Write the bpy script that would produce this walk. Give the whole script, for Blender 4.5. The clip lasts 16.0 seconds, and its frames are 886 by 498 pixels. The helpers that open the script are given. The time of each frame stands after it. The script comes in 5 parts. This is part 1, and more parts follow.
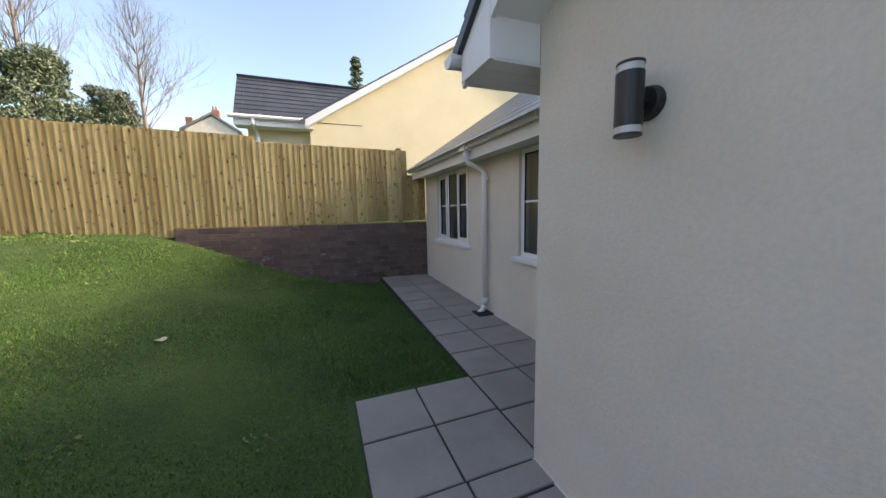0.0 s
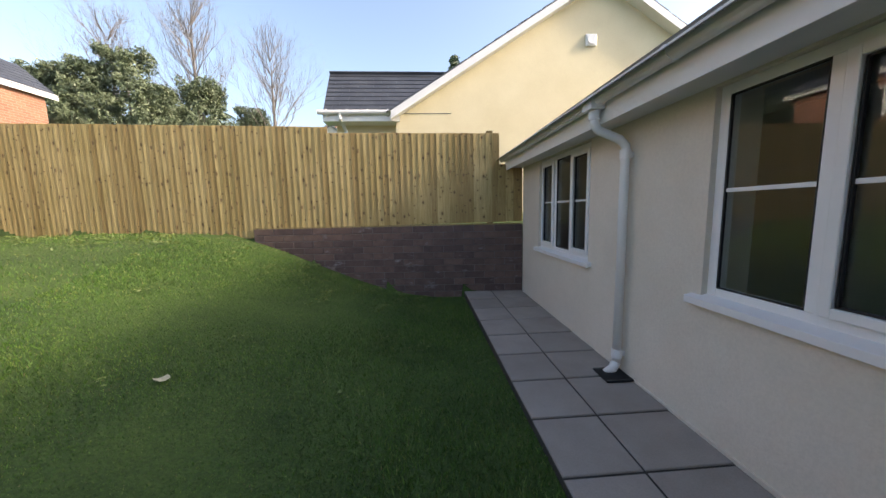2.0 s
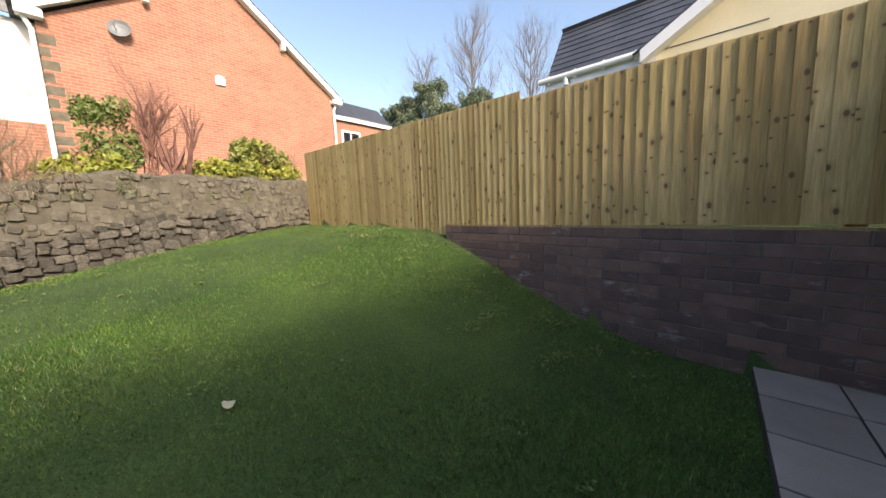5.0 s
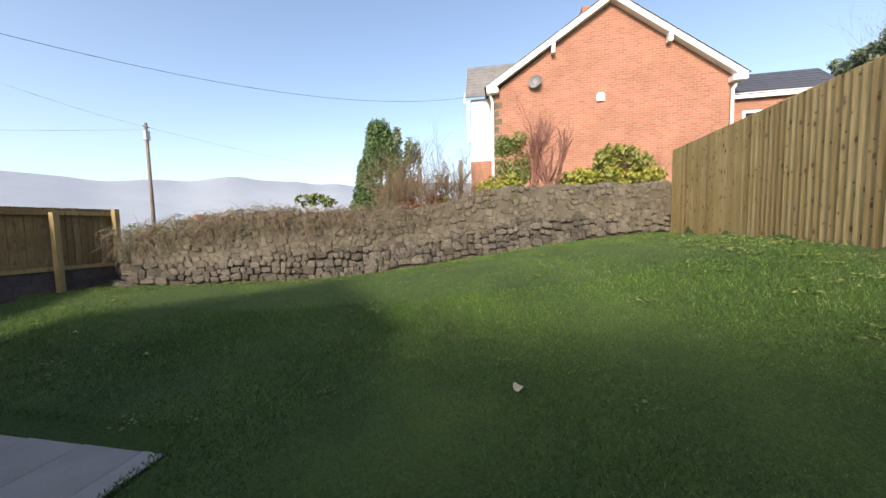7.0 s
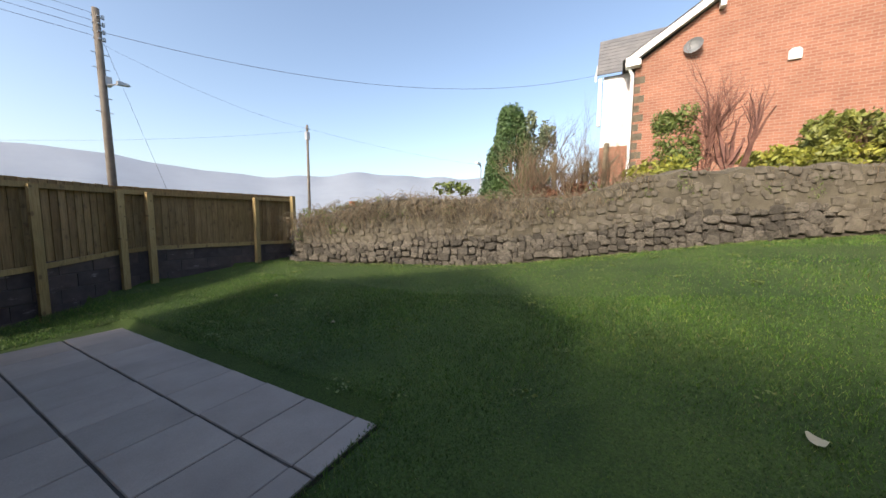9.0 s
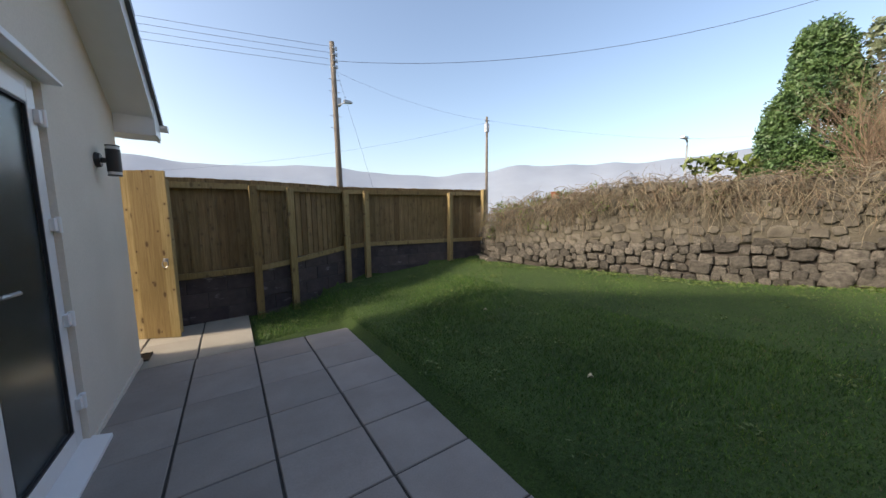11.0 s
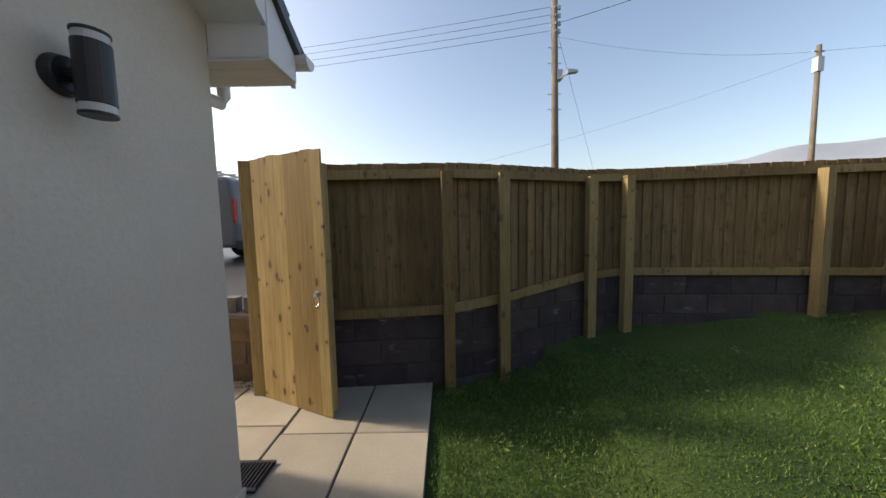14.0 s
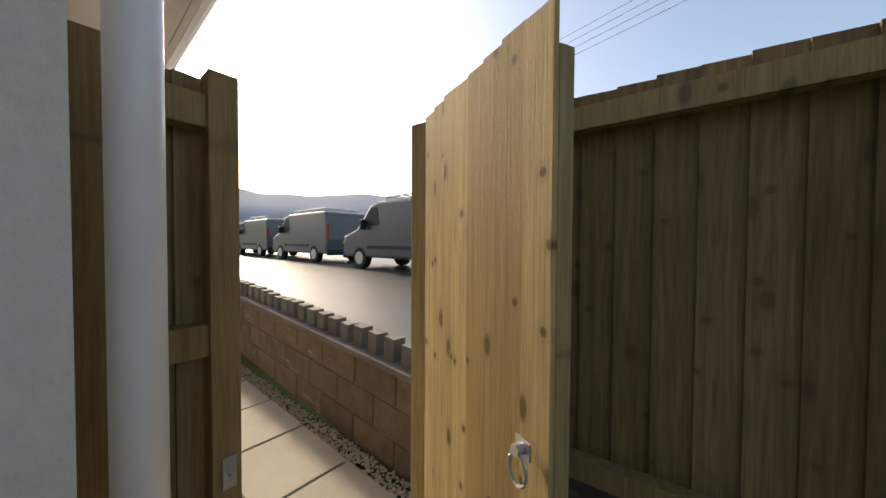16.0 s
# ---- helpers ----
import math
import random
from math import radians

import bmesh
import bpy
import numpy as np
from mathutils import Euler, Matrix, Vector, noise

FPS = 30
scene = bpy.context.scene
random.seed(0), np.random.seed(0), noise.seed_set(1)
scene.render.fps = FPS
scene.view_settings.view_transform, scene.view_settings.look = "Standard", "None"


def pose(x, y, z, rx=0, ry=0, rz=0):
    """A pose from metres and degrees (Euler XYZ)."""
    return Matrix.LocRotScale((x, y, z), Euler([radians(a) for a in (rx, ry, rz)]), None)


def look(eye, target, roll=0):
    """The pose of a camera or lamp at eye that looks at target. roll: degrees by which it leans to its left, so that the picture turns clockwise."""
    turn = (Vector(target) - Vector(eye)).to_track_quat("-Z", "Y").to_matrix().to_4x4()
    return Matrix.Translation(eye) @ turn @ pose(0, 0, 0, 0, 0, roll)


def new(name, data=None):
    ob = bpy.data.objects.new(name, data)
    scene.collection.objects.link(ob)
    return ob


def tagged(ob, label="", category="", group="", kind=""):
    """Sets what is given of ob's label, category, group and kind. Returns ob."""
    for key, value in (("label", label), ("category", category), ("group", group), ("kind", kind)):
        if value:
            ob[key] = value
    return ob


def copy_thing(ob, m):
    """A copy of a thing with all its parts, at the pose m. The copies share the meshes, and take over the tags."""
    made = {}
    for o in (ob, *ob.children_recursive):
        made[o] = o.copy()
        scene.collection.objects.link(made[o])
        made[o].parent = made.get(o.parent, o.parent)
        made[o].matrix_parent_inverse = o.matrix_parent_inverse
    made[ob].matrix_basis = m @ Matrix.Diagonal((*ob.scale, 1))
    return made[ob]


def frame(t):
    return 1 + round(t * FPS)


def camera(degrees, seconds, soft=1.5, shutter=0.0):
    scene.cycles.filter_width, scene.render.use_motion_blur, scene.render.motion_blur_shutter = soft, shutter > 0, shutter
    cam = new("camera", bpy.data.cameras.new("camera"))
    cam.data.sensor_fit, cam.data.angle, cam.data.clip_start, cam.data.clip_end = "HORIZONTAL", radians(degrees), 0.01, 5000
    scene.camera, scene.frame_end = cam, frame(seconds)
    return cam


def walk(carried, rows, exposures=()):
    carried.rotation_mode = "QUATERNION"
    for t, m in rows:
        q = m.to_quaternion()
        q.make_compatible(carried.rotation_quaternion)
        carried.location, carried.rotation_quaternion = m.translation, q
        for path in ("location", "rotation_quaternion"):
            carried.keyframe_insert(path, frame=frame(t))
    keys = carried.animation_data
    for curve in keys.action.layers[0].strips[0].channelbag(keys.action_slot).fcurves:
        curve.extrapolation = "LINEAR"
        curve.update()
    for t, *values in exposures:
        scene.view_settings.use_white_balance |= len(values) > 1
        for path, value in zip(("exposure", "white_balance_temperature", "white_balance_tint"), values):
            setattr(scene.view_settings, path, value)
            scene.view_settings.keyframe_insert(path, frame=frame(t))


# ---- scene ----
cam = camera(108.7, 16.0)
PATH = [
    (0, (-1.066, -1.442, 1.463), (-0.361, 0.414, 1.222), -1.1),
    (0.5, (-0.982, -1.12, 1.476), (-0.446, 0.79, 1.222), -1.3),
    (1, (-0.874, -0.789, 1.491), (-0.38, 1.133, 1.238), -0.9),
    (1.5, (-0.753, -0.467, 1.472), (-0.391, 1.485, 1.232), -1.2),
    (2, (-0.657, -0.132, 1.463), (-0.522, 1.849, 1.226), -1.3),
    (2.5, (-0.521, 0.11, 1.436), (-0.542, 2.098, 1.216), -1.6),
    (3, (-0.379, 0.393, 1.45), (-0.764, 2.343, 1.235), -1.8),
    (3.5, (-0.269, 0.679, 1.432), (-0.871, 2.576, 1.226), -1.5),
    (3.7, (-0.269, 0.794, 1.454), (-0.915, 2.675, 1.248), -1.3),
    (6, (-0.25, 2.0, 1.49), (-2.128, 2.656, 1.285), -1.8),
    (6.5, (-0.402, 2.022, 1.395), (-2.395, 2.082, 1.236), 0.1),
    (7, (-0.371, 2.031, 1.428), (-2.334, 1.671, 1.292), -1.2),
    (7.5, (-0.371, 1.969, 1.412), (-2.264, 1.337, 1.271), -0.8),
    (8, (-0.354, 1.844, 1.4), (-2.192, 1.068, 1.263), -0.0),
    (8.2, (-0.341, 1.738, 1.395), (-2.168, 0.939, 1.242), 0.1),
    (10.3, (-0.718, 0.297, 1.316), (-2.205, -1.025, 1.111), -1.2),
    (10.5, (-0.765, 0.144, 1.351), (-2.182, -1.25, 1.132), -1.8),
    (11, (-0.8, -0.272, 1.397), (-1.907, -1.924, 1.178), -0.6),
    (11.5, (-0.935, -0.64, 1.43), (-1.824, -2.418, 1.209), -0.4),
    (12, (-1.076, -1.071, 1.391), (-1.769, -2.936, 1.179), -0.8),
    (12.5, (-1.096, -1.5, 1.38), (-1.516, -3.445, 1.179), -0.9),
    (13, (-1.14, -1.951, 1.366), (-1.459, -3.917, 1.185), -0.8),
    (13.5, (-1.161, -2.389, 1.399), (-1.312, -4.374, 1.207), -0.5),
    (14, (-1.082, -2.828, 1.393), (-1.065, -4.821, 1.226), -1.2),
    (14.5, (-1.028, -3.26, 1.408), (-0.813, -5.24, 1.232), -1.0),
    (15, (-0.947, -3.658, 1.375), (-0.276, -5.538, 1.244), -1.7),
    (15.5, (-0.683, -4.005, 1.377), (0.177, -5.811, 1.333), 0.9),
    (16, (-0.498, -4.357, 1.386), (0.793, -5.884, 1.341), 0.3),
]
walk(cam, [(t, look(eye, target, roll)) for t, eye, target, roll in PATH],
     exposures=[(0.0, 1.5, 7200, 13), (3.5, 1.42, 7200, 13), (6.5, 1.1, 6850, 13), (10.0, 0.98, 6850, 12), (13.0, 0.88, 7200, 12), (14.5, 0.78, 7350, 12), (16.0, 0.85, 7400, 12)])

# ---- light: low winter sun behind the house, clear hazy sky ----
SUN_EL, SUN_AZ = radians(30), radians(-12)
world = bpy.data.worlds.new("sky")
scene.world = world
world.use_nodes = True
sky = world.node_tree.nodes.new("ShaderNodeTexSky")
sky.sky_type = "NISHITA"
sky.sun_disc = False
sky.sun_elevation = SUN_EL
sky.sun_rotation = math.pi / 2 - SUN_AZ
sky.air_density, sky.dust_density, sky.ozone_density = 1.0, 2.3, 1.0
world.node_tree.links.new(sky.outputs[0], world.node_tree.nodes["Background"].inputs[0])
world.node_tree.nodes["Background"].inputs[1].default_value = 0.15
sun = new("sun", bpy.data.lights.new("sun", "SUN"))
sun.data.energy, sun.data.angle, sun.data.color = 2.6, radians(5.0), (1.0, 0.9, 0.76)
sun_dir = Vector((math.cos(SUN_EL) * math.cos(SUN_AZ), math.cos(SUN_EL) * math.sin(SUN_AZ), math.sin(SUN_EL)))
sun.matrix_world = look(sun_dir * 50, (0, 0, 0))


# ---- materials ----
class Mat:
    """A small wrapper for building node materials."""

    def __init__(self, name, rough=0.8, metal=0.0):
        self.m = bpy.data.materials.new(name)
        self.m.use_nodes = True
        self.t = self.m.node_tree
        self.b = self.t.nodes["Principled BSDF"]
        self.b.inputs["Roughness"].default_value = rough
        self.b.inputs["Metallic"].default_value = metal

    def node(self, kind, **kw):
        n = self.t.nodes.new(kind)
        for k, v in kw.items():
            n.inputs[k].default_value = v
        return n

    def link(self, a, b):
        self.t.links.new(a, b)

    def coords(self, scale=(1, 1, 1), per_object=False, world_space=False):
        mp = self.node("ShaderNodeMapping", Scale=scale)
        if world_space:
            self.link(self.node("ShaderNodeNewGeometry").outputs["Position"], mp.inputs["Vector"])
        else:
            self.link(self.node("ShaderNodeTexCoord").outputs["Object"], mp.inputs["Vector"])
        if per_object:
            mul = self.node("ShaderNodeMath")
            mul.operation = "MULTIPLY"
            mul.inputs[1].default_value = 37.0
            self.link(self.node("ShaderNodeObjectInfo").outputs["Random"], mul.inputs[0])
            self.link(mul.outputs[0], mp.inputs["Location"])
        return mp.outputs[0]

    def noise(self, vec, scale, detail=6, rough=0.6):
        n = self.node("ShaderNodeTexNoise", Scale=scale, Detail=detail, Roughness=rough)
        self.link(vec, n.inputs["Vector"])
        return n.outputs["Fac"]

    def ramp(self, fac, *stops):
        r = self.node("ShaderNodeValToRGB")
        e = r.color_ramp.elements
        while len(e) < len(stops):
            e.new(0.5)
        for el, (p, c) in zip(e, stops):
            el.position, el.color = p, (*c, 1) if len(c) == 3 else c
        self.link(fac, r.inputs[0])
        return r.outputs[0]

    def mix(self, a, b, fac, mode="MIX"):
        n = self.t.nodes.new("ShaderNodeMix")
        n.data_type, n.blend_type = "RGBA", mode
        for sock, v in ((n.inputs[0], fac), (n.inputs[6], a), (n.inputs[7], b)):
            if isinstance(v, (int, float)):
                sock.default_value = v
            elif isinstance(v, tuple):
                sock.default_value = (*v, 1)
            else:
                self.link(v, sock)
        return n.outputs[2]

    def colour(self, c):
        if isinstance(c, tuple):
            self.b.inputs["Base Color"].default_value = (*c, 1)
        else:
            self.link(c, self.b.inputs["Base Color"])
        return self

    def bump(self, h, strength=0.3, dist=0.01):
        n = self.node("ShaderNodeBump", Strength=strength, Distance=dist)
        self.link(h, n.inputs["Height"])
        self.link(n.outputs[0], self.b.inputs["Normal"])
        return self


def g(v):
    return (v, v, v)


def speckled(name, dark, light, scale=6.0, fine=90.0, rough=0.85, bump=0.3, dist=0.004, per_object=False, world_space=True, vary=0.0):
    m = Mat(name, rough)
    v = m.coords(per_object=per_object, world_space=world_space)
    big, small = m.noise(v, scale), m.noise(v, fine, 4)
    c = m.ramp(big, (0.3, dark), (0.7, light))
    c = m.mix(c, m.ramp(small, (0.3, g(0.72)), (0.7, g(1.0))), 0.55, "MULTIPLY")
    if vary:
        r = m.node("ShaderNodeObjectInfo").outputs["Random"]
        c = m.mix(c, m.ramp(r, (0.0, g(1 - vary)), (1.0, g(1.0))), 1.0, "MULTIPLY")
    m.colour(c).bump(small, bump, dist)
    return m.m


def timber(name, base, dark, knot, high=6.0, knots=1.0):
    """Sawn softwood: long grain, a tone for each board, knots in loose rows with dark streaks round them."""
    m = Mat(name, 0.78)
    rand = m.node("ShaderNodeObjectInfo").outputs["Random"]
    grain = m.noise(m.coords((9, 9, 0.7), per_object=True), 6.0, 8, 0.65)
    fine = m.noise(m.coords((40, 40, 1.2), per_object=True), 5.0, 6, 0.7)
    c = m.ramp(grain, (0.28, dark), (0.62, base))
    c = m.mix(c, m.ramp(fine, (0.35, (0.70, 0.66, 0.58)), (0.6, g(1.0))), 0.75, "MULTIPLY")
    c = m.mix(c, m.ramp(rand, (0.0, (0.70, 0.62, 0.50)), (0.35, (0.92, 0.88, 0.78)), (0.7, (1.0, 0.98, 0.9)), (1.0, (1.12, 1.08, 1.0))), 1.0, "MULTIPLY")
    stain = m.noise(m.coords((1.5, 1.5, 0.8), world_space=True), 1.3, 3)
    c = m.mix(c, m.ramp(stain, (0.35, (0.80, 0.80, 0.68)), (0.65, g(1.0))), 0.8, "MULTIPLY")
    shift = m.node("ShaderNodeMath")
    shift.operation = "MULTIPLY"
    shift.inputs[1].default_value = 53.0
    m.link(rand, shift.inputs[0])
    place = m.node("ShaderNodeCombineXYZ")
    m.link(shift.outputs[0], place.inputs["X"])
    for zs, spread, size in ((high * 0.7, 0.6, 0.085), (high * 1.3, 1.0, 0.058)):
        sep = m.node("ShaderNodeSeparateXYZ")
        m.link(m.node("ShaderNodeTexCoord").outputs["Object"], sep.inputs[0])
        face = m.node("ShaderNodeCombineXYZ")
        m.link(sep.outputs["X"], face.inputs["X"])
        m.link(sep.outputs["Z"], face.inputs["Y"])
        mp = m.node("ShaderNodeMapping", Scale=(4.5, zs, 1.0))
        m.link(face.outputs[0], mp.inputs["Vector"])
        m.link(place.outputs[0], mp.inputs["Location"])
        vo = m.node("ShaderNodeTexVoronoi", Scale=1.0, Randomness=spread)
        vo.voronoi_dimensions = "2D"
        m.link(mp.outputs[0], vo.inputs["Vector"])
        halo = m.ramp(vo.outputs["Distance"], (size, g(0.4 * knots)), (size * 2.4, g(0.0)))
        c = m.mix(c, tuple(0.6 * a + 0.4 * b for a, b in zip(dark, knot)), halo)
        core = m.ramp(vo.outputs["Distance"], (size * 0.55, g(0.92 * knots)), (size * 1.05, g(0.0)))
        c = m.mix(c, knot, core)
    m.colour(c).bump(fine, 0.55, 0.004)
    return m.m


def plain(name, c, rough=0.4, metal=0.0, wear=0.12, scale=8.0):
    m = Mat(name, rough, metal)
    n = m.noise(m.coords(world_space=True), scale)
    m.colour(m.ramp(n, (0.3, tuple(x * (1 - wear) for x in c)), (0.7, c)))
    return m.m


def leafy(name, dark, light, scale=3.0):
    m = Mat(name, 0.55)
    n = m.noise(m.coords(world_space=True), scale, 4)
    m.colour(m.ramp(n, (0.3, dark), (0.7, light)))
    m.b.inputs["Subsurface Weight"].default_value = 0.0
    return m.m


def wall_render(name, dark, light):
    m = Mat(name, 0.9)
    v = m.coords(world_space=True)
    small = m.noise(v, 55.0, 5, 0.7)
    big = m.noise(v, 1.2, 4)
    c = m.ramp(big, (0.3, dark), (0.7, light))
    c = m.mix(c, m.ramp(small, (0.35, g(0.9)), (0.6, g(1.0))), 0.7, "MULTIPLY")
    m.colour(c).bump(small, 0.55, 0.006)
    return m.m


def brick_face(name):
    """Red facing brick with pale joints, laid in the y-z plane, for the far house."""
    m = Mat(name, 0.9)
    sep = m.node("ShaderNodeSeparateXYZ")
    m.link(m.node("ShaderNodeNewGeometry").outputs["Position"], sep.inputs[0])
    add = m.node("ShaderNodeMath")
    m.link(sep.outputs["X"], add.inputs[0])
    m.link(sep.outputs["Y"], add.inputs[1])
    com = m.node("ShaderNodeCombineXYZ")
    m.link(add.outputs[0], com.inputs["X"])
    m.link(sep.outputs["Z"], com.inputs["Y"])
    br = m.node("ShaderNodeTexBrick", Scale=1.0)
    br.inputs["Brick Width"].default_value = 0.33
    br.inputs["Row Height"].default_value = 0.115
    br.inputs["Mortar Size"].default_value = 0.012
    br.inputs["Color1"].default_value = (0.36, 0.158, 0.103, 1)
    br.inputs["Color2"].default_value = (0.29, 0.122, 0.08, 1)
    br.inputs["Mortar"].default_value = (0.36, 0.235, 0.175, 1)
    m.link(com.outputs[0], br.inputs["Vector"])
    n = m.noise(m.coords(world_space=True), 0.8, 5)
    c = m.mix(br.outputs["Color"], m.ramp(n, (0.3, g(0.75)), (0.7, g(1.05))), 0.8, "MULTIPLY")
    m.colour(c)
    return m.m


def glass(name, rough=0.0, tint=(0.9, 0.95, 0.93)):
    m = Mat(name, rough)
    m.colour(tint)
    m.b.inputs["Transmission Weight"].default_value = 1.0
    m.b.inputs["IOR"].default_value = 1.45
    return m.m


def roof_tile(name, dark, light):
    m = Mat(name, 0.36)
    v = m.coords(world_space=True)
    c = m.ramp(m.noise(v, 2.0), (0.3, dark), (0.7, light))
    m.colour(m.mix(c, m.ramp(m.noise(v, 60.0), (0.3, g(0.8)), (0.7, g(1.0))), 0.6, "MULTIPLY"))
    return m.m


def block_mat(name, dark, light):
    """Dense concrete walling block with odd white lime bloom."""
    m = Mat(name, 0.9)
    v = m.coords(per_object=True)
    small = m.noise(v, 70.0, 5)
    c = m.ramp(m.noise(v, 7.0), (0.3, dark), (0.7, light))
    r = m.node("ShaderNodeObjectInfo").outputs["Random"]
    c = m.mix(c, m.ramp(r, (0.0, (0.66, 0.62, 0.66)), (0.5, (0.9, 0.86, 0.84)), (1.0, (1.1, 1.0, 0.94))), 1.0, "MULTIPLY")
    bloom = m.noise(m.coords((1.2, 1.2, 3.0), world_space=True), 2.6, 6, 0.7)
    c = m.mix(c, (0.42, 0.40, 0.42), m.ramp(bloom, (0.60, g(0.0)), (0.74, g(0.6))))
    m.colour(c).bump(small, 0.5, 0.004)
    return m.m


def grass_ground(name):
    m = Mat(name, 0.95)
    v = m.coords(world_space=True)
    c = m.ramp(m.noise(v, 1.1, 5), (0.3, (0.030, 0.066, 0.010)), (0.7, (0.070, 0.12, 0.020)))
    c = m.mix(c, m.ramp(m.noise(v, 45.0, 5), (0.3, g(0.45)), (0.7, g(1.1))), 0.8, "MULTIPLY")
    soil = m.ramp(m.noise(v, 0.9, 6, 0.7), (0.66, g(0.0)), (0.75, g(0.55)))
    c = m.mix(c, (0.075, 0.058, 0.032), soil)
    m.colour(c).bump(m.noise(v, 60.0, 5), 0.8, 0.02)
    return m.m


def blade_mat(name):
    """Grass whose blades differ one by one, with broad lush and thin patches."""
    m = Mat(name, 0.6)
    one = m.node("ShaderNodeNewGeometry").outputs["Random Per Island"]
    c = m.ramp(one, (0.0, (0.023, 0.074, 0.008)), (0.55, (0.058, 0.140, 0.013)), (0.85, (0.105, 0.21, 0.024)), (1.0, (0.22, 0.26, 0.075)))
    patch = m.noise(m.coords(world_space=True), 1.5, 5, 0.65)
    c = m.mix(c, m.ramp(patch, (0.32, (0.62, 0.60, 0.6)), (0.55, g(1.0)), (0.72, (1.25, 1.12, 0.9))), 1.0, "MULTIPLY")
    m.colour(c)
    return m.m


RENDER = wall_render("cream_render", (0.66, 0.60, 0.51), (0.74, 0.68, 0.59))
RENDER_N = wall_render("pale_yellow_render", (0.72, 0.63, 0.42), (0.78, 0.69, 0.48))
PVC = plain("white_pvc", (0.80, 0.80, 0.80), 0.28, wear=0.04)
TIMBER = timber("new_treated_pine", (0.57, 0.44, 0.225), (0.38, 0.275, 0.125), (0.11, 0.06, 0.022))
# Same pine as the north fence, with shade put into a darker colour.
TIMBER_SHADE = timber("treated_pine_shaded", (0.31, 0.225, 0.12), (0.16, 0.108, 0.055), (0.06, 0.034, 0.016), 4.5, 0.5)
RAIL = timber("sawn_rail", (0.40, 0.315, 0.165), (0.26, 0.195, 0.095), (0.09, 0.055, 0.025), 3.0, 0.7)
SLAB = speckled("concrete_paving", (0.29, 0.252, 0.228), (0.385, 0.34, 0.305), 2.2, 120, 0.85, 0.25, 0.002, True, vary=0.18)
SLAB_G = speckled("buff_paving", (0.35, 0.32, 0.26), (0.44, 0.40, 0.33), 2.2, 120, 0.85, 0.25, 0.002, True, vary=0.12)
JOINT = speckled("dark_sand_joint", (0.028, 0.025, 0.022), (0.06, 0.054, 0.048), 8, 100)
BLOCK = block_mat("purple_brown_block", (0.105, 0.072, 0.066), (0.17, 0.115, 0.098))
BLOCK_D = block_mat("dark_grey_block", (0.062, 0.054, 0.058), (0.105, 0.09, 0.092))
BLOCK_T = block_mat("brown_block", (0.12, 0.09, 0.062), (0.2, 0.15, 0.1))
CAPSTONE = speckled("grey_coping_block", (0.15, 0.14, 0.125), (0.26, 0.245, 0.215), 5, 80, per_object=True, vary=0.3)
MORTAR_D = speckled("dark_grey_mortar", (0.05, 0.046, 0.046), (0.09, 0.082, 0.08), 4, 80)
MORTAR = speckled("grey_mortar", (0.12, 0.105, 0.10), (0.2, 0.18, 0.17), 4, 80)
STONE = speckled("rubble_stone", (0.085, 0.074, 0.06), (0.25, 0.222, 0.182), 5.0, 60, 0.9, 0.8, 0.012, True, False, vary=0.6)
STONE_M = speckled("lime_pointing", (0.085, 0.074, 0.054), (0.17, 0.15, 0.11), 3.0, 40, 0.95, 0.9, 0.02)
SOILGAP = speckled("wall_core_earth", (0.05, 0.042, 0.034), (0.10, 0.085, 0.07), 4, 60)
GROUND = grass_ground("lawn_turf")
BLADE = blade_mat("grass_blades")
BLADE_DRY = leafy("dry_grass", (0.16, 0.13, 0.06), (0.26, 0.21, 0.1), 6)
SLATE = roof_tile("dark_roof_tile", (0.045, 0.05, 0.06), (0.085, 0.09, 0.105))
# Main roof's pale grazing sky reflection is put into this slate's colour.
SLATE_W = roof_tile("weathered_sheen_slate", (0.15, 0.15, 0.15), (0.23, 0.225, 0.22))
BLACK = plain("black_coated_metal", (0.018, 0.018, 0.02), 0.4)
BAND = plain("clear_lens_ring", (0.62, 0.62, 0.62), 0.15)
GLASS = glass("window_glass")
FROST = glass("frosted_glass", 0.22, (0.72, 0.8, 0.82))
GASKET = plain("black_gasket", (0.02, 0.02, 0.022), 0.6)
ROOM = plain("room_plaster", (0.5, 0.5, 0.48), 0.9)
REDBRICK = brick_face("red_facing_brick")
BARK = speckled("grey_bark", (0.17, 0.145, 0.13), (0.28, 0.245, 0.22), 6, 40)
TWIG = speckled("dry_twig", (0.13, 0.09, 0.06), (0.26, 0.19, 0.12), 5, 40)
TWIG_R = speckled("reddish_twig", (0.15, 0.07, 0.055), (0.26, 0.13, 0.1), 5, 40)
STALK = speckled("straw_bramble", (0.11, 0.092, 0.06), (0.32, 0.27, 0.185), 7, 40)
CONIFER = leafy("conifer_green", (0.035, 0.085, 0.03), (0.1, 0.17, 0.05))
# Leaf green lifted towards grey: distance haze is put into the colour.
EVERGREEN = leafy("hazed_evergreen_leaf", (0.085, 0.12, 0.07), (0.18, 0.215, 0.125), 0.9)
LAUREL = leafy("yellow_green_leaf", (0.16, 0.2, 0.03), (0.38, 0.36, 0.06), 5)
IVY = leafy("ivy_leaf", (0.07, 0.11, 0.025), (0.17, 0.21, 0.05), 5)
FERN = leafy("rusty_bracken", (0.13, 0.055, 0.03), (0.22, 0.1, 0.055), 5)
GRAVEL = speckled("pale_gravel", (0.28, 0.25, 0.19), (0.5, 0.45, 0.36), 30, 120)
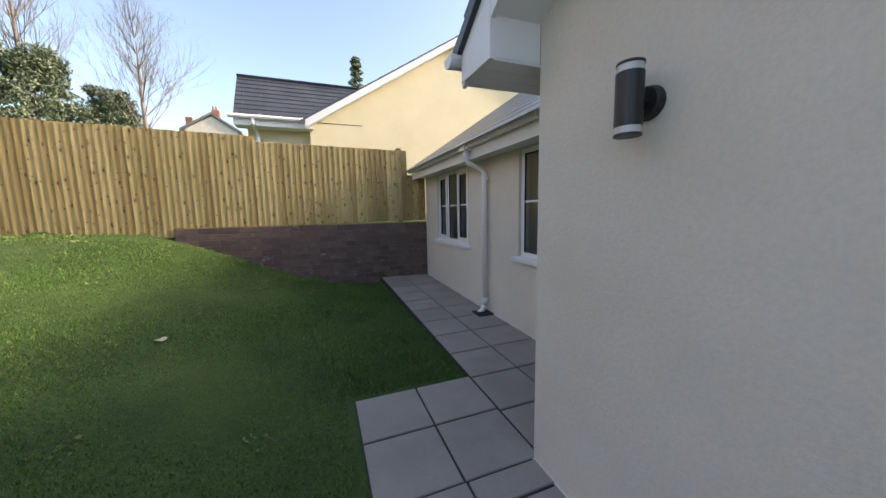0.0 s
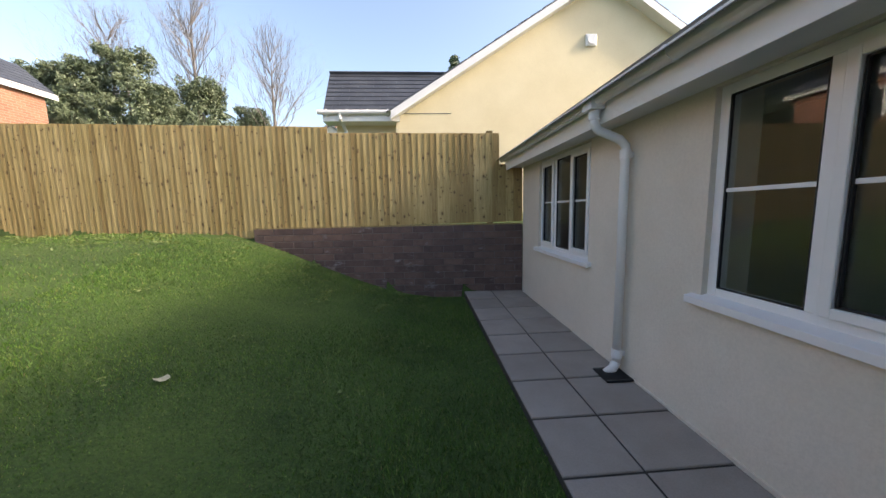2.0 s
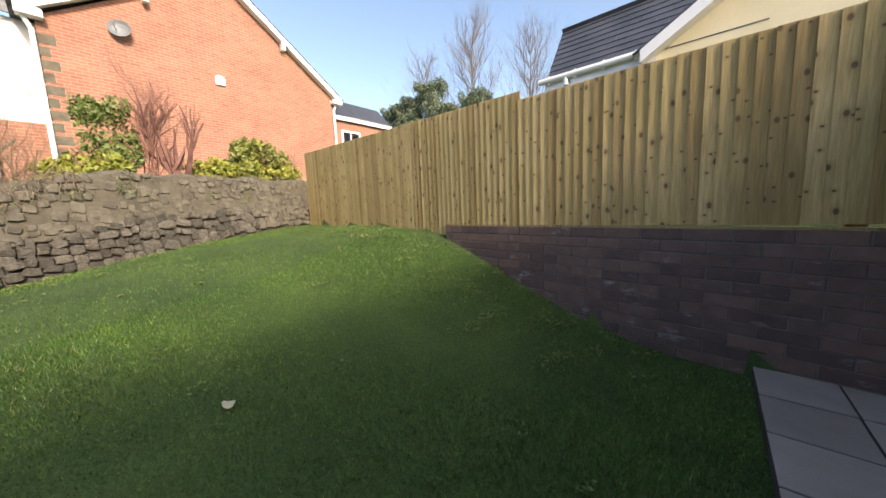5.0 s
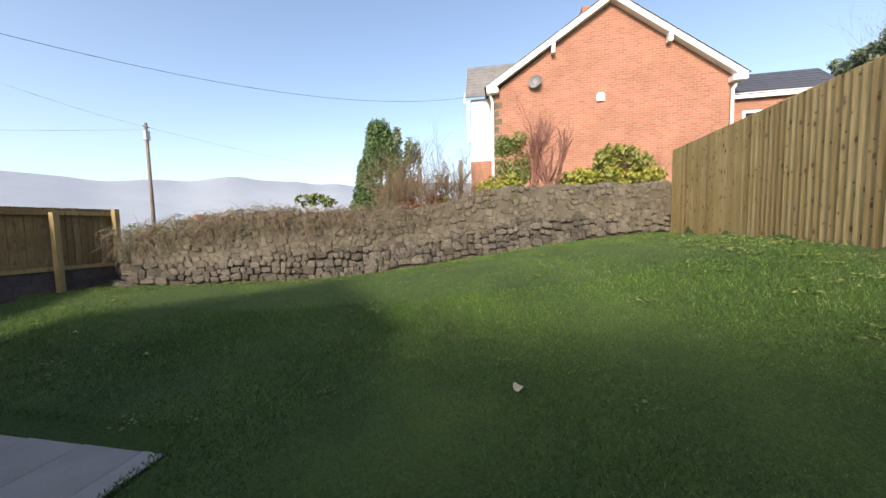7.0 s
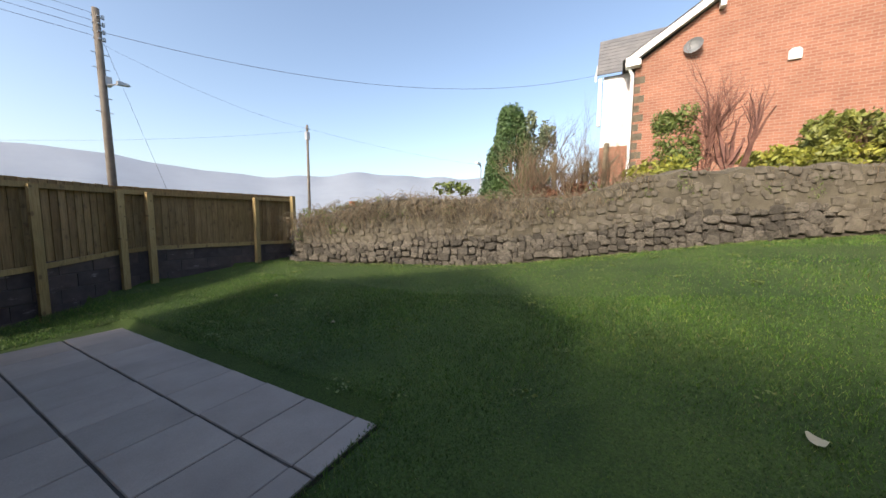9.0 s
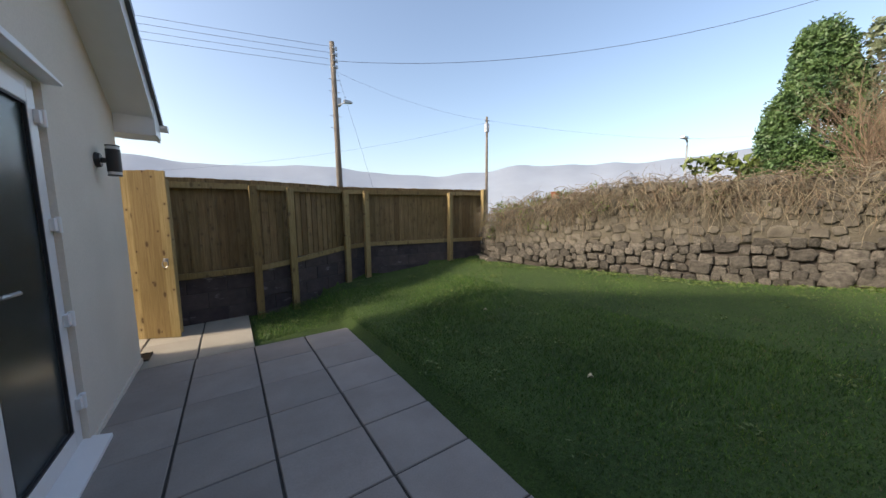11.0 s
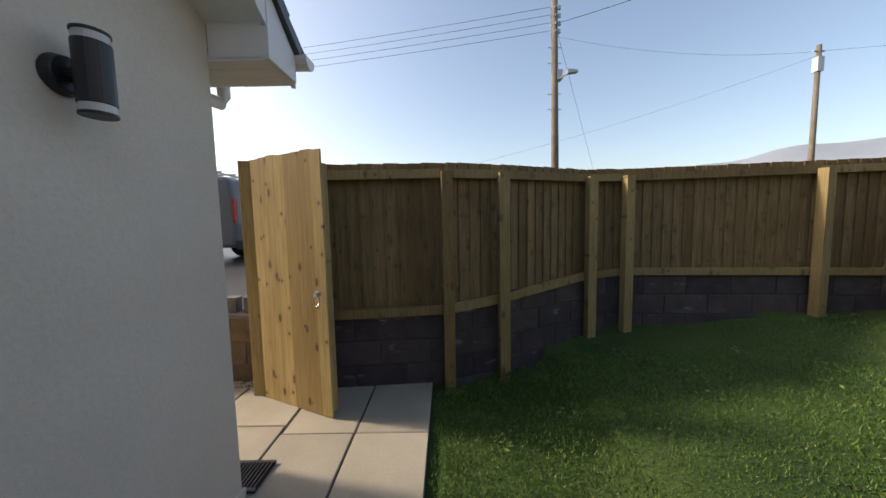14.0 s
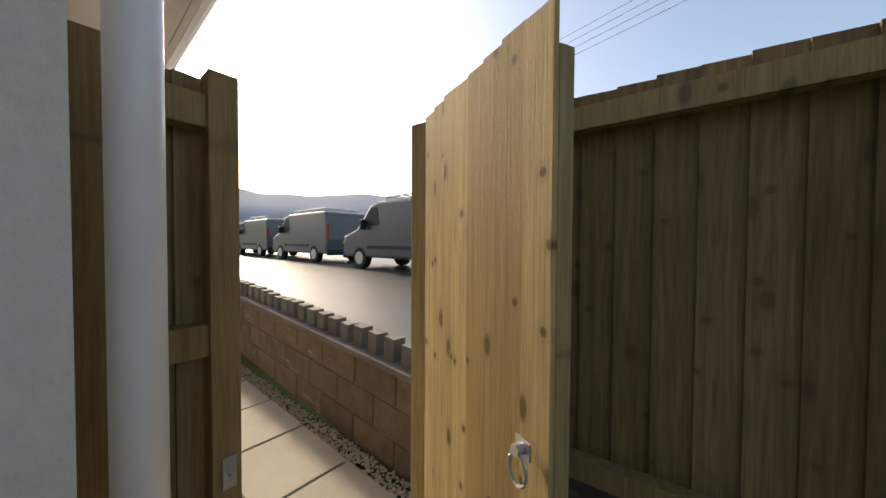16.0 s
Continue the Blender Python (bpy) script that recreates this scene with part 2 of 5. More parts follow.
ASPHALT = speckled("damp_asphalt", (0.04, 0.04, 0.042), (0.07, 0.068, 0.066), 0.8, 90, 0.42, 0.3, 0.006)
POLE = speckled("weathered_pole_wood", (0.13, 0.11, 0.09), (0.22, 0.19, 0.155), 4, 40)
WIRE = plain("black_cable", (0.05, 0.05, 0.055), 0.6)
STEEL = plain("galvanised_steel", (0.5, 0.5, 0.5), 0.4, 0.8)
# Dark van grey made lighter, with the street haze put into the paint.
VANPAINT = plain("haze_lifted_van_paint", (0.12, 0.125, 0.135), 0.3)
VANPAINT_L = plain("silver_van_paint", (0.3, 0.31, 0.33), 0.3)
TYRE = plain("black_rubber", (0.02, 0.02, 0.02), 0.8)
PLATE = plain("yellow_plate", (0.7, 0.55, 0.06), 0.5)
TAILRED = plain("red_lens", (0.4, 0.02, 0.02), 0.2)
# Valley haze is put into the hill colour as a pale blue.
HILL = plain("haze_tinted_hillside", (0.27, 0.31, 0.37), 1.0, wear=0.12, scale=0.012)
LEAF = plain("fallen_leaf", (0.5, 0.45, 0.3), 0.7)
PLASTIC = plain("grey_plastic_dish", (0.2, 0.21, 0.22), 0.5)
TERRA = plain("terracotta", (0.36, 0.13, 0.07), 0.8)

rng = np.random.default_rng(7)


# ---- mesh helpers ----
BOXF = [(0, 3, 2, 1), (4, 5, 6, 7), (0, 1, 5, 4), (1, 2, 6, 5), (2, 3, 7, 6), (3, 0, 4, 7)]


def box(a, b):
    (x0, y0, z0), (x1, y1, z1) = a, b
    return [(x0, y0, z0), (x1, y0, z0), (x1, y1, z0), (x0, y1, z0), (x0, y0, z1), (x1, y0, z1), (x1, y1, z1), (x0, y1, z1)], list(BOXF)


def prism(poly, axis, lo, hi):
    """A flat outline drawn out along an axis; the outline lies in the other two axes, in order."""
    def put(p, v):
        q = list(p)
        q.insert(axis, v)
        return tuple(q)
    n = len(poly)
    vs = [put(p, lo) for p in poly] + [put(p, hi) for p in poly]
    fs = [tuple(range(n))[::-1], tuple(range(n, 2 * n))] + [(i, (i + 1) % n, n + (i + 1) % n, n + i) for i in range(n)]
    return vs, fs


def tube(pts, radii, sides=8, caps=True):
    pts = [Vector(p) for p in pts]
    if isinstance(radii, (int, float)):
        radii = [radii] * len(pts)
    vs, fs = [], []
    for i, p in enumerate(pts):
        d = (pts[min(i + 1, len(pts) - 1)] - pts[max(i - 1, 0)]).normalized()
        u = d.cross(Vector((0, 0, 1)) if abs(d.z) < 0.9 else Vector((1, 0, 0))).normalized()
        w = d.cross(u)
        for k in range(sides):
            a = 2 * math.pi * k / sides
            vs.append(tuple(p + (u * math.cos(a) + w * math.sin(a)) * radii[i]))
    for i in range(len(pts) - 1):
        for k in range(sides):
            a, b = i * sides + k, i * sides + (k + 1) % sides
            fs.append((a, b, b + sides, a + sides))
    if caps:
        fs += [tuple(range(sides))[::-1], tuple(range((len(pts) - 1) * sides, len(pts) * sides))]
    return vs, fs


def joined(*shapes):
    vs, fs = [], []
    for v, f in shapes:
        o = len(vs)
        vs += v
        fs += [tuple(i + o for i in q) for q in f]
    return vs, fs


def moved(shape, m):
    return [tuple(m @ Vector(v)) for v in shape[0]], shape[1]


def mesh_of(name, shape, mat, smooth=False, fix=True):
    me = bpy.data.meshes.new(name)
    me.from_pydata(shape[0], [], shape[1])
    me.materials.append(mat)
    if fix:
        bm = bmesh.new()
        bm.from_mesh(me)
        bmesh.ops.recalc_face_normals(bm, faces=bm.faces)
        bm.to_mesh(me)
        bm.free()
    if smooth:
        me.polygons.foreach_set("use_smooth", [True] * len(me.polygons))
    me.update()
    return me


def part(name, shape, mat, parent=None, bevel=0.0, smooth=False, fix=True):
    ob = new(name, mesh_of(name, shape, mat, smooth, fix))
    if bevel:
        md = ob.modifiers.new("bevel", "BEVEL")
        md.width, md.segments, md.limit_method = bevel, 2, "ANGLE"
    if parent is not None:
        ob.parent = parent
        ob.matrix_parent_inverse = Matrix.Identity(4)
    return ob


def group(*shapes):
    return list(shapes)


def each(name, shapes, mat, parent=None, bevel=0.0, smooth=False):
    """The same part several times over, each its own mesh."""
    return [part(name, s, mat, parent, bevel, smooth) for s in shapes][-1]


def thing(name, label, category, group="", kind=""):
    return tagged(new(name), label, category, group, kind)


def soft_box(sx, sy, sz, c=0.006):
    """A box from the origin with its four top edges chamfered."""
    vs = [(0, 0, 0), (sx, 0, 0), (sx, sy, 0), (0, sy, 0), (0, 0, sz - c), (sx, 0, sz - c), (sx, sy, sz - c), (0, sy, sz - c),
          (c, c, sz), (sx - c, c, sz), (sx - c, sy - c, sz), (c, sy - c, sz)]
    fs = [(0, 3, 2, 1), (0, 1, 5, 4), (1, 2, 6, 5), (2, 3, 7, 6), (3, 0, 4, 7), (4, 5, 9, 8), (5, 6, 10, 9), (6, 7, 11, 10), (7, 4, 8, 11), (8, 9, 10, 11)]
    return vs, fs


def face_box(sx, sy, sz, c=0.006):
    """A box centred on the origin with all edges chamfered on the two large faces (normal to y)."""
    vs, fs = soft_box(sx, sz, sy, c)
    return [(x - sx / 2, sy / 2 - z, y - sz / 2) for x, y, z in vs], fs


def piece(name, me, parent, loc, rot=0.0, scale=(1, 1, 1)):
    ob = new(name, me)
    ob.parent = parent
    ob.location, ob.rotation_euler, ob.scale = loc, (0, 0, rot), scale
    return ob


def leaves(centres, n, size, seed, flat=0.0, droop=0.0, shell=0.55):
    """Many small pointed leaves scattered through clumps (centre, radii)."""
    r = np.random.default_rng(seed)
    c = np.array([k[0] for k in centres], float)
    q = np.array([k[1] for k in centres], float)
    w = q.prod(axis=1) ** 0.67
    idx = r.choice(len(c), n, p=w / w.sum())
    d = r.normal(size=(n, 3))
    d /= np.linalg.norm(d, axis=1)[:, None]
    p = c[idx] + d * q[idx] * (shell + (1 - shell) * r.random((n, 1))) * (0.85 + 0.3 * r.random((n, 1)))
    u = r.normal(size=(n, 3))
    u[:, 2] *= 1 - flat
    u[:, 2] -= droop
    u /= np.linalg.norm(u, axis=1)[:, None]
    v = np.cross(u, r.normal(size=(n, 3)))
    v /= np.linalg.norm(v, axis=1)[:, None]
    s = size * (0.6 + 0.8 * r.random((n, 1)))
    quad = np.stack([p - u * s, p + v * s * 0.42, p + u * s, p - v * s * 0.42], axis=1).reshape(-1, 3)
    f = np.arange(4 * n).reshape(-1, 4)
    return quad.tolist(), f.tolist()


def twigs(base, height, spread, seed, limbs=6, levels=3, r0=0.03, sides=4, up=0.7, bend=0.25):
    """Bare branches: limbs that fork and thin out."""
    r = random.Random(seed)
    shapes = []

    def grow(p, d, ln, rad, lev):
        pts, radii = [p], [rad]
        n = 3
        for i in range(n):
            d = (d + Vector((r.uniform(-bend, bend), r.uniform(-bend, bend), r.uniform(-bend * 0.4, bend)))).normalized()
            p = p + d * ln / n
            pts.append(p)
            radii.append(rad * (1 - 0.6 * (i + 1) / n))
        shapes.append(tube(pts, radii, sides if lev > 1 else 3, False))
        if lev > 0:
            for _ in range(r.randint(3, 5)):
                k = r.randint(1, n)
                nd = (d * up + Vector((r.uniform(-1, 1), r.uniform(-1, 1), r.uniform(-0.1, 0.9))) * 0.75).normalized()
                grow(pts[k], nd, ln * r.uniform(0.45, 0.7), radii[k] * 0.75, lev - 1)
    for _ in range(limbs):
        a = r.uniform(0, 2 * math.pi)
        d = Vector((math.cos(a) * spread, math.sin(a) * spread, 1)).normalized()
        grow(Vector(base), d, height * r.uniform(0.4, 0.6), r0, levels)
    return joined(*shapes)


# ---- the lie of the land ----
def smooth01(u):
    u = np.clip(u, 0, 1)
    return u * u * (3 - 2 * u)


BACK = [(0.38, -5.42), (-1.1, -5.52), (-1.6, -5.70), (-2.6, -6.20), (-3.0, -6.24), (-4.85, -6.08), (-5.75, -6.0)]
FENCE_A, FENCE_B = (1.0, 5.05), (-8.95, 6.07)
STONE_A, STONE_B = (-9.0, 6.1), (-5.45, -5.2)


def fence_y(x):
    return 5.15 - 0.103 * x


def back_y(x):
    return np.interp(-np.asarray(x, float), [-b[0] for b in BACK], [b[1] for b in BACK])


def stone_x(y):
    return STONE_A[0] + (STONE_A[1] - np.asarray(y, float)) / (STONE_A[1] - STONE_B[1]) * (STONE_B[0] - STONE_A[0])


def lawn(x, y):
    x, y = np.asarray(x, float), np.asarray(y, float)
    rise = 0.38 + 0.80 * smooth01((y + 2.5) / 8.5)
    run = 5.5 - 1.3 * smooth01((y - 2.5) / 2.5)
    return rise * smooth01((-x - 0.3) / run) - 0.03 * smooth01((-y - 3.0) / 2.0) * smooth01((x + 2.5) / 1.0) + 0.015 * np.sin(x * 2.3 + y) * np.sin(y * 1.9) * smooth01((-x - 2) / 2)


def paving(y):
    return 0.012 * (y + 2.0)


def land(x, y):
    x, y = np.asarray(x, float), np.asarray(y, float)
    z = lawn(x, y)
    z = np.where(x > -0.95, np.minimum(z, paving(y) - 0.03), z)
    z = np.where((x > -2.02) & (y < -0.0), np.minimum(z, paving(y) - 0.03), z)
    south = 0.52 - 0.035 * np.clip(-y - 22, 0, 400) - 0.05 * np.clip(-x - 8, 0, 40) * smooth01((-y - 6) / 3)
    low = np.where(x > 0.4, -5.72, back_y(x) - 0.12)
    z = np.where(y < low, south, z)
    north = 1.15 + 0.09 * np.clip(y - 6, 0, 300) + 0.10 * np.clip(-x - 3, 0, 60)
    z = np.where((y > fence_y(x) + 0.1) & (y < 400), north, z)
    west = 1.45 + 0.75 * smooth01((y + 1.5) / 5) + 0.13 * np.clip(-x - 10, 0, 14)
    west = np.where(y < -5.3, 0.42, west)
    z = np.where((x < stone_x(y) - 0.25) & (y <= fence_y(x) + 0.1) & (y >= low), west, z)
    return z


def stretch(lo, hi, step, far):
    core = np.arange(lo, hi + step / 2, step)
    out = np.geomspace(0.6, far, 22)
    return np.concatenate([lo - out[::-1], core, hi + out])


xs, ys = stretch(-10.5, 2.0, 0.14, 700.0), stretch(-7.5, 7.0, 0.14, 700.0)
gx, gy = np.meshgrid(xs, ys)
gz = land(gx, gy)
nx, ny = len(xs), len(ys)
i0 = (np.arange(ny - 1)[:, None] * nx + np.arange(nx - 1)[None, :]).ravel()
ground = part("ground", (np.stack([gx, gy, gz], -1).reshape(-1, 3).tolist(), np.stack([i0, i0 + 1, i0 + nx + 1, i0 + nx], -1).tolist()), GROUND, smooth=True, fix=False)
tagged(ground, "uneven green winter lawn with worn soil patches", "ground", kind="structure")


def on_lawn(x, y):
    ok = (x < 0.04) & (y < fence_y(x) - 0.02) & (x > stone_x(y) + 0.05) & (y > back_y(x) + 0.12)
    ok &= ~((x > -0.97) & (y < 0.99)) & ~((x > -2.02) & (y < -0.04) & (y > -4.24)) & ~((x > -0.95) & (y < -4.1))
    return ok


def blades(n, seed, tall, wide, near=False):
    r = np.random.default_rng(seed)
    x, y = (r.uniform(-4.2, 0.1, n), r.uniform(-5.6, 5.2, n)) if near else (r.uniform(-9, 0.1, n), r.uniform(-6.3, 6.1, n))
    k = on_lawn(x, y)
    x, y = x[k], y[k]
    m = len(x)
    z = lawn(x, y) - 0.004
    a, h = r.uniform(0, 2 * np.pi, m), tall * r.uniform(0.4, 1.25, m) * (0.75 + 0.4 * np.sin(x * 1.7 + 2 * np.sin(y)) * np.sin(y * 1.3))
    lean, b = r.uniform(0.1, 0.9, m) * h, r.uniform(0, 2 * np.pi, m)
    dx, dy = np.cos(a) * wide, np.sin(a) * wide
    tri = np.stack([np.stack([x - dx, y - dy, z], -1), np.stack([x + dx, y + dy, z], -1), np.stack([x + np.cos(b) * lean, y + np.sin(b) * lean, z + h], -1)], 1)
    return tri.reshape(-1, 3).tolist(), np.arange(3 * m).reshape(-1, 3).tolist()


turf = part("grass", joined(blades(150000, 3, 0.036, 0.0042), blades(230000, 4, 0.036, 0.003, True)), BLADE, fix=False)
tagged(turf, "short green grass blades of the lawn", "grass", kind="stuff")
dry = part("dry_grass", blades(14000, 5, 0.03, 0.003), BLADE_DRY, fix=False)
tagged(dry, "scattered straw-coloured dead grass blades in the lawn", "grass", kind="stuff")
r = np.random.default_rng(11)
cx, cy = r.uniform(-8, -0.5, 420), r.uniform(-6, 5.6, 420)
where = r.random(420)
cx = np.where(where < 0.3, stone_x(cy) + r.uniform(0.1, 0.5, 420), cx)
cy = np.where(where > 0.7, fence_y(cx) - r.uniform(0.1, 1.3, 420), cy)
ok = on_lawn(cx, cy)
weeds = part("clover_weeds", leaves([((a, b, float(lawn(a, b)) + 0.028), (0.11, 0.11, 0.018)) for a, b in zip(cx[ok], cy[ok])], 6500, 0.017, 12, flat=0.85), IVY, fix=False)
tagged(weeds, "low broad-leaved weeds growing in the lawn", "weeds", kind="stuff")

# ---- our house ----
GL, RIDGE_Y, PITCH = -4.36, -2.18, 0.63
EAVE_Z = 2.39
NF = -0.05


def rake(y):
    return EAVE_Z + PITCH * (abs(RIDGE_Y - GL) - abs(y - RIDGE_Y))


def wall_with_holes(u0, u1, z0, z1, holes):
    """Boxes in (u, z) that leave the holes open."""
    cuts = sorted({u0, u1, *[h[0] for h in holes], *[h[1] for h in holes]})
    out = []
    for a, b in zip(cuts, cuts[1:]):
        zs = [z0]
        for h in holes:
            if h[0] <= a and h[1] >= b:
                zs += [h[2], h[3]]
        zs.append(z1)
        for lo, hi in zip(zs[::2], zs[1::2]):
            if hi > lo + 1e-6:
                out.append((a, b, lo, hi))
    return out


DOOR = (-3.0, -1.36, 0.03, 2.13)
gw = [box((0, a, lo), (0.3, b, hi)) for a, b, lo, hi in wall_with_holes(GL, NF, -0.4, EAVE_Z, [DOOR])]
gw.append(prism([(GL, EAVE_Z), (NF, EAVE_Z), (RIDGE_Y, rake(RIDGE_Y))], 0, 0, 0.3))
wall_gable = tagged(part("wall_gable", joined(*gw), RENDER), "cream textured render on the gable wall", "wall", kind="structure")
W1, W2 = (0.60, 1.64, 0.92, 2.12), (2.96, 4.33, 0.92, 2.12)
ww = [box((1.03, a, lo), (1.33, b, hi)) for a, b, lo, hi in wall_with_holes(NF, 5.04, -0.4, 2.34, [W1, W2])]
wall_window = tagged(part("wall_window", joined(*ww), RENDER), "cream textured render wall with two windows", "wall", kind="structure")
rest = joined(box((0.3, -0.28, -0.4), (1.33, NF - 0.002, 2.4)), box((0.3, GL, -0.4), (10.2, GL + 0.28, 2.4)), box((9.9, GL + 0.28, -0.4), (10.2, 5.04, 2.4)),
              box((1.33, 4.76, -0.4), (9.9, 5.04, 2.4)), *[prism([(1.1, 2.36), (10.1, 2.36), (5.6, 5.2)], 1, y, y + 0.24) for y in (GL + 0.02, 4.78)])
tagged(part("wall_rear", rest, RENDER), "cream render side and rear walls of the bungalow", "wall", kind="structure")
tagged(part("floor", joined(box((0.31, GL + 0.29, -0.1), (9.89, -0.29, 0.02)), box((1.34, -0.288, -0.1), (9.89, 4.75, 0.02))), ROOM), "plain floor inside the bungalow", "floor", kind="structure")
tagged(part("ceiling", joined(box((0.31, GL + 0.29, 2.35), (9.89, -0.29, 2.38)), box((1.34, -0.288, 2.35), (9.89, 4.75, 2.38))), ROOM), "plain plaster ceiling inside the bungalow", "ceiling", kind="structure")
tagged(part("wall_inner", joined(box((2.8, -0.2, 0.02), (2.9, 4.75, 2.35)), box((2.2, GL + 0.3, 0.02), (2.3, -0.3, 2.35))), ROOM), "plain plaster partition inside the bungalow", "wall", kind="structure")
base = joined(box((-0.012, GL - 0.012, -0.2), (0.0, NF + 0.012, 0.035)), box((1.018, 0.0, -0.2), (1.03, 5.04, 0.075)))
tagged(part("trim_plinth", base, RENDER), "thin render stop bead along the wall foot", "trim", kind="structure")


def tiled_slope(name, p0, along, up, n_rows, label, parent, mat=SLATE, joints=9, thick=0.024):
    """Overlapping rows of flat tiles with staggered joints; p0 is the low corner, along and up span the slope."""
    p0, along, up = Vector(p0), Vector(along), Vector(up)
    nrm = along.cross(up).normalized()
    if nrm.z < 0:
        nrm = -nrm
    shapes = [([tuple(p0 + a * along + b * up + nrm * k) for k in (0.0, -0.05) for a, b in ((0, 0), (1, 0), (1, 1), (0, 1))],
               [(0, 1, 2, 3), (7, 6, 5, 4), (0, 4, 5, 1), (1, 5, 6, 2), (2, 6, 7, 3), (3, 7, 4, 0)])]
    for i in range(n_rows):
        b0, b1 = i / n_rows - 0.02, (i + 1.08) / n_rows
        b1 = min(b1, 1.0)
        off = 0.5 * (i % 2)
        for j in range(-1, joints):
            a0, a1 = max((j + off) / joints + 0.0006, 0), min((j + 1 + off) / joints - 0.0006, 1)
            if a1 - a0 < 0.002:
                continue
            q = []
            for h in (thick, thick * 0.12):
                for a, b, e in ((a0, b0, 1), (a1, b0, 1), (a1, b1, 0.25), (a0, b1, 0.25)):
                    q.append(tuple(p0 + a * along + b * up + nrm * (h * e)))
            shapes.append((q, [(0, 1, 2, 3), (0, 4, 5, 1), (1, 5, 6, 2), (3, 7, 4, 0)]))
    ob = part(name, joined(*shapes), mat, parent)
    return ob


OV, SIDE = 0.28, 0.27
roof_wing = thing("roof_wing", "dark flat-tiled gable roof with white boxed eaves", "roof", kind="structure")
rz = rake(RIDGE_Y) + 0.16
for sgn in (-1, 1):
    ye = RIDGE_Y + sgn * (abs(GL - RIDGE_Y) + SIDE + 0.04)
    ze = rz - PITCH * abs(ye - RIDGE_Y)
    tiled_slope("tiles", (-OV - 0.03, ye, ze), (5.4, 0, 0), (0, RIDGE_Y - ye, rz - ze), 13, "", roof_wing, joints=17)
    # bargeboard and its soffit under the verge
    yb = RIDGE_Y + sgn * (abs(GL - RIDGE_Y) + SIDE)
    zb = rz - 0.06 - PITCH * abs(yb - RIDGE_Y)
    part("bargeboard", prism([(yb, zb), (RIDGE_Y, rz - 0.06), (RIDGE_Y, rz - 0.24), (yb, zb - 0.18)], 0, -OV, -OV + 0.022), PVC, roof_wing)
    part("verge_soffit", prism([(yb, zb - 0.15), (RIDGE_Y, rz - 0.21), (RIDGE_Y, rz - 0.225), (yb, zb - 0.165)], 0, -OV + 0.022, 0.0), PVC, roof_wing)
    # boxed eave with grooved soffit, and the gutter along it
    y0 = GL if sgn < 0 else NF
    part("eave_box", prism([(y0, 2.165), (yb, 2.165), (yb, zb - 0.02), (y0, 2.5)], 0, -OV - 0.006, 0.0), PVC, roof_wing, 0.004)
    x1 = 5.0 if sgn < 0 else 0.98
    part("fascia", box((-OV + 0.016, min(yb, yb + sgn * 0.02), 2.165), (x1, max(yb, yb + sgn * 0.02), 2.34)), PVC, roof_wing)
    for k in range(3):
        a, b = y0 + (yb - y0) * k / 3, y0 + (yb - y0) * (k + 0.96) / 3
        part("soffit_board", box((-OV + 0.016, min(a, b), 2.16), (x1, max(a, b), 2.172)), PVC, roof_wing)
    gy_ = yb + sgn * 0.06
    prof = [(gy_ + 0.055 * math.cos(t), 2.32 + 0.06 * math.sin(t)) for t in np.linspace(math.pi, 2 * math.pi, 9)]
    prof += [(gy_ + 0.050 * math.cos(t), 2.32 + 0.054 * math.sin(t)) for t in np.linspace(2 * math.pi, math.pi, 9)]
    part("gutter", prism(prof, 0, -OV - 0.05, x1), PVC, roof_wing, smooth=False)
    part("gutter_end", prism([(gy_ + 0.057 * math.cos(t), 2.32 + 0.062 * math.sin(t)) for t in np.linspace(math.pi, 2 * math.pi, 11)], 0, -OV - 0.062, -OV - 0.048), PVC, roof_wing)
part("ridge_cap", tube([(-OV - 0.03, RIDGE_Y, rz - 0.02), (4.6, RIDGE_Y, rz - 0.02)], 0.08, 8), SLATE, roof_wing)

roof_main = thing("roof_main", "dark flat-tiled main roof with white gutter", "roof", kind="structure")
MR, EX, EZ = 0.67, 0.705, 2.32
RX0, RZ0 = 5.6, EZ + MR * (5.6 - EX)
# Near slopes take the sheen-pale slate; rear slope and ridge stay dark.
tiled_slope("tiles", (EX, 0.05, EZ), (0, 5.1, 0), (RX0 - EX, 0, RZ0 - EZ), 21, "", roof_main, SLATE_W, 16, 0.008)
tiled_slope("tiles", (1.2, -4.7, EZ + MR * (1.2 - EX)), (0, 4.75, 0), (RX0 - 1.2, 0, MR * (RX0 - 1.2)), 18, "", roof_main, SLATE_W, 16, 0.008)
tiled_slope("tiles", (2 * RX0 - EX, -4.7, EZ), (0, 9.85, 0), (EX - RX0, 0, RZ0 - EZ), 16, "", roof_main, joints=16)
part("ridge_cap", tube([(RX0, -4.72, RZ0), (RX0, 5.15, RZ0)], 0.09, 8), SLATE, roof_main)
part("fascia", box((0.755, 0.31, 2.10), (0.775, 5.12, 2.34)), PVC, roof_main, 0.003)
part("soffit", box((0.775, 0.31, 2.135), (1.03, 5.12, 2.15)), PVC, roof_main)
part("eave_end", prism([(0.755, 2.10), (1.03, 2.10), (1.03, 2.53), (0.755, 2.35)], 1, 5.12, 5.135), PVC, roof_main)
GX, GZ = 0.70, 2.30
prof = [(GX + 0.055 * math.cos(t), GZ + 0.075 * math.sin(t)) for t in np.linspace(math.pi, 2 * math.pi, 11)]
prof += [(GX + 0.049 * math.cos(t), GZ + 0.068 * math.sin(t)) for t in np.linspace(2 * math.pi, math.pi, 11)]
part("gutter", prism(prof, 1, 0.40, 5.10), PVC, roof_main)
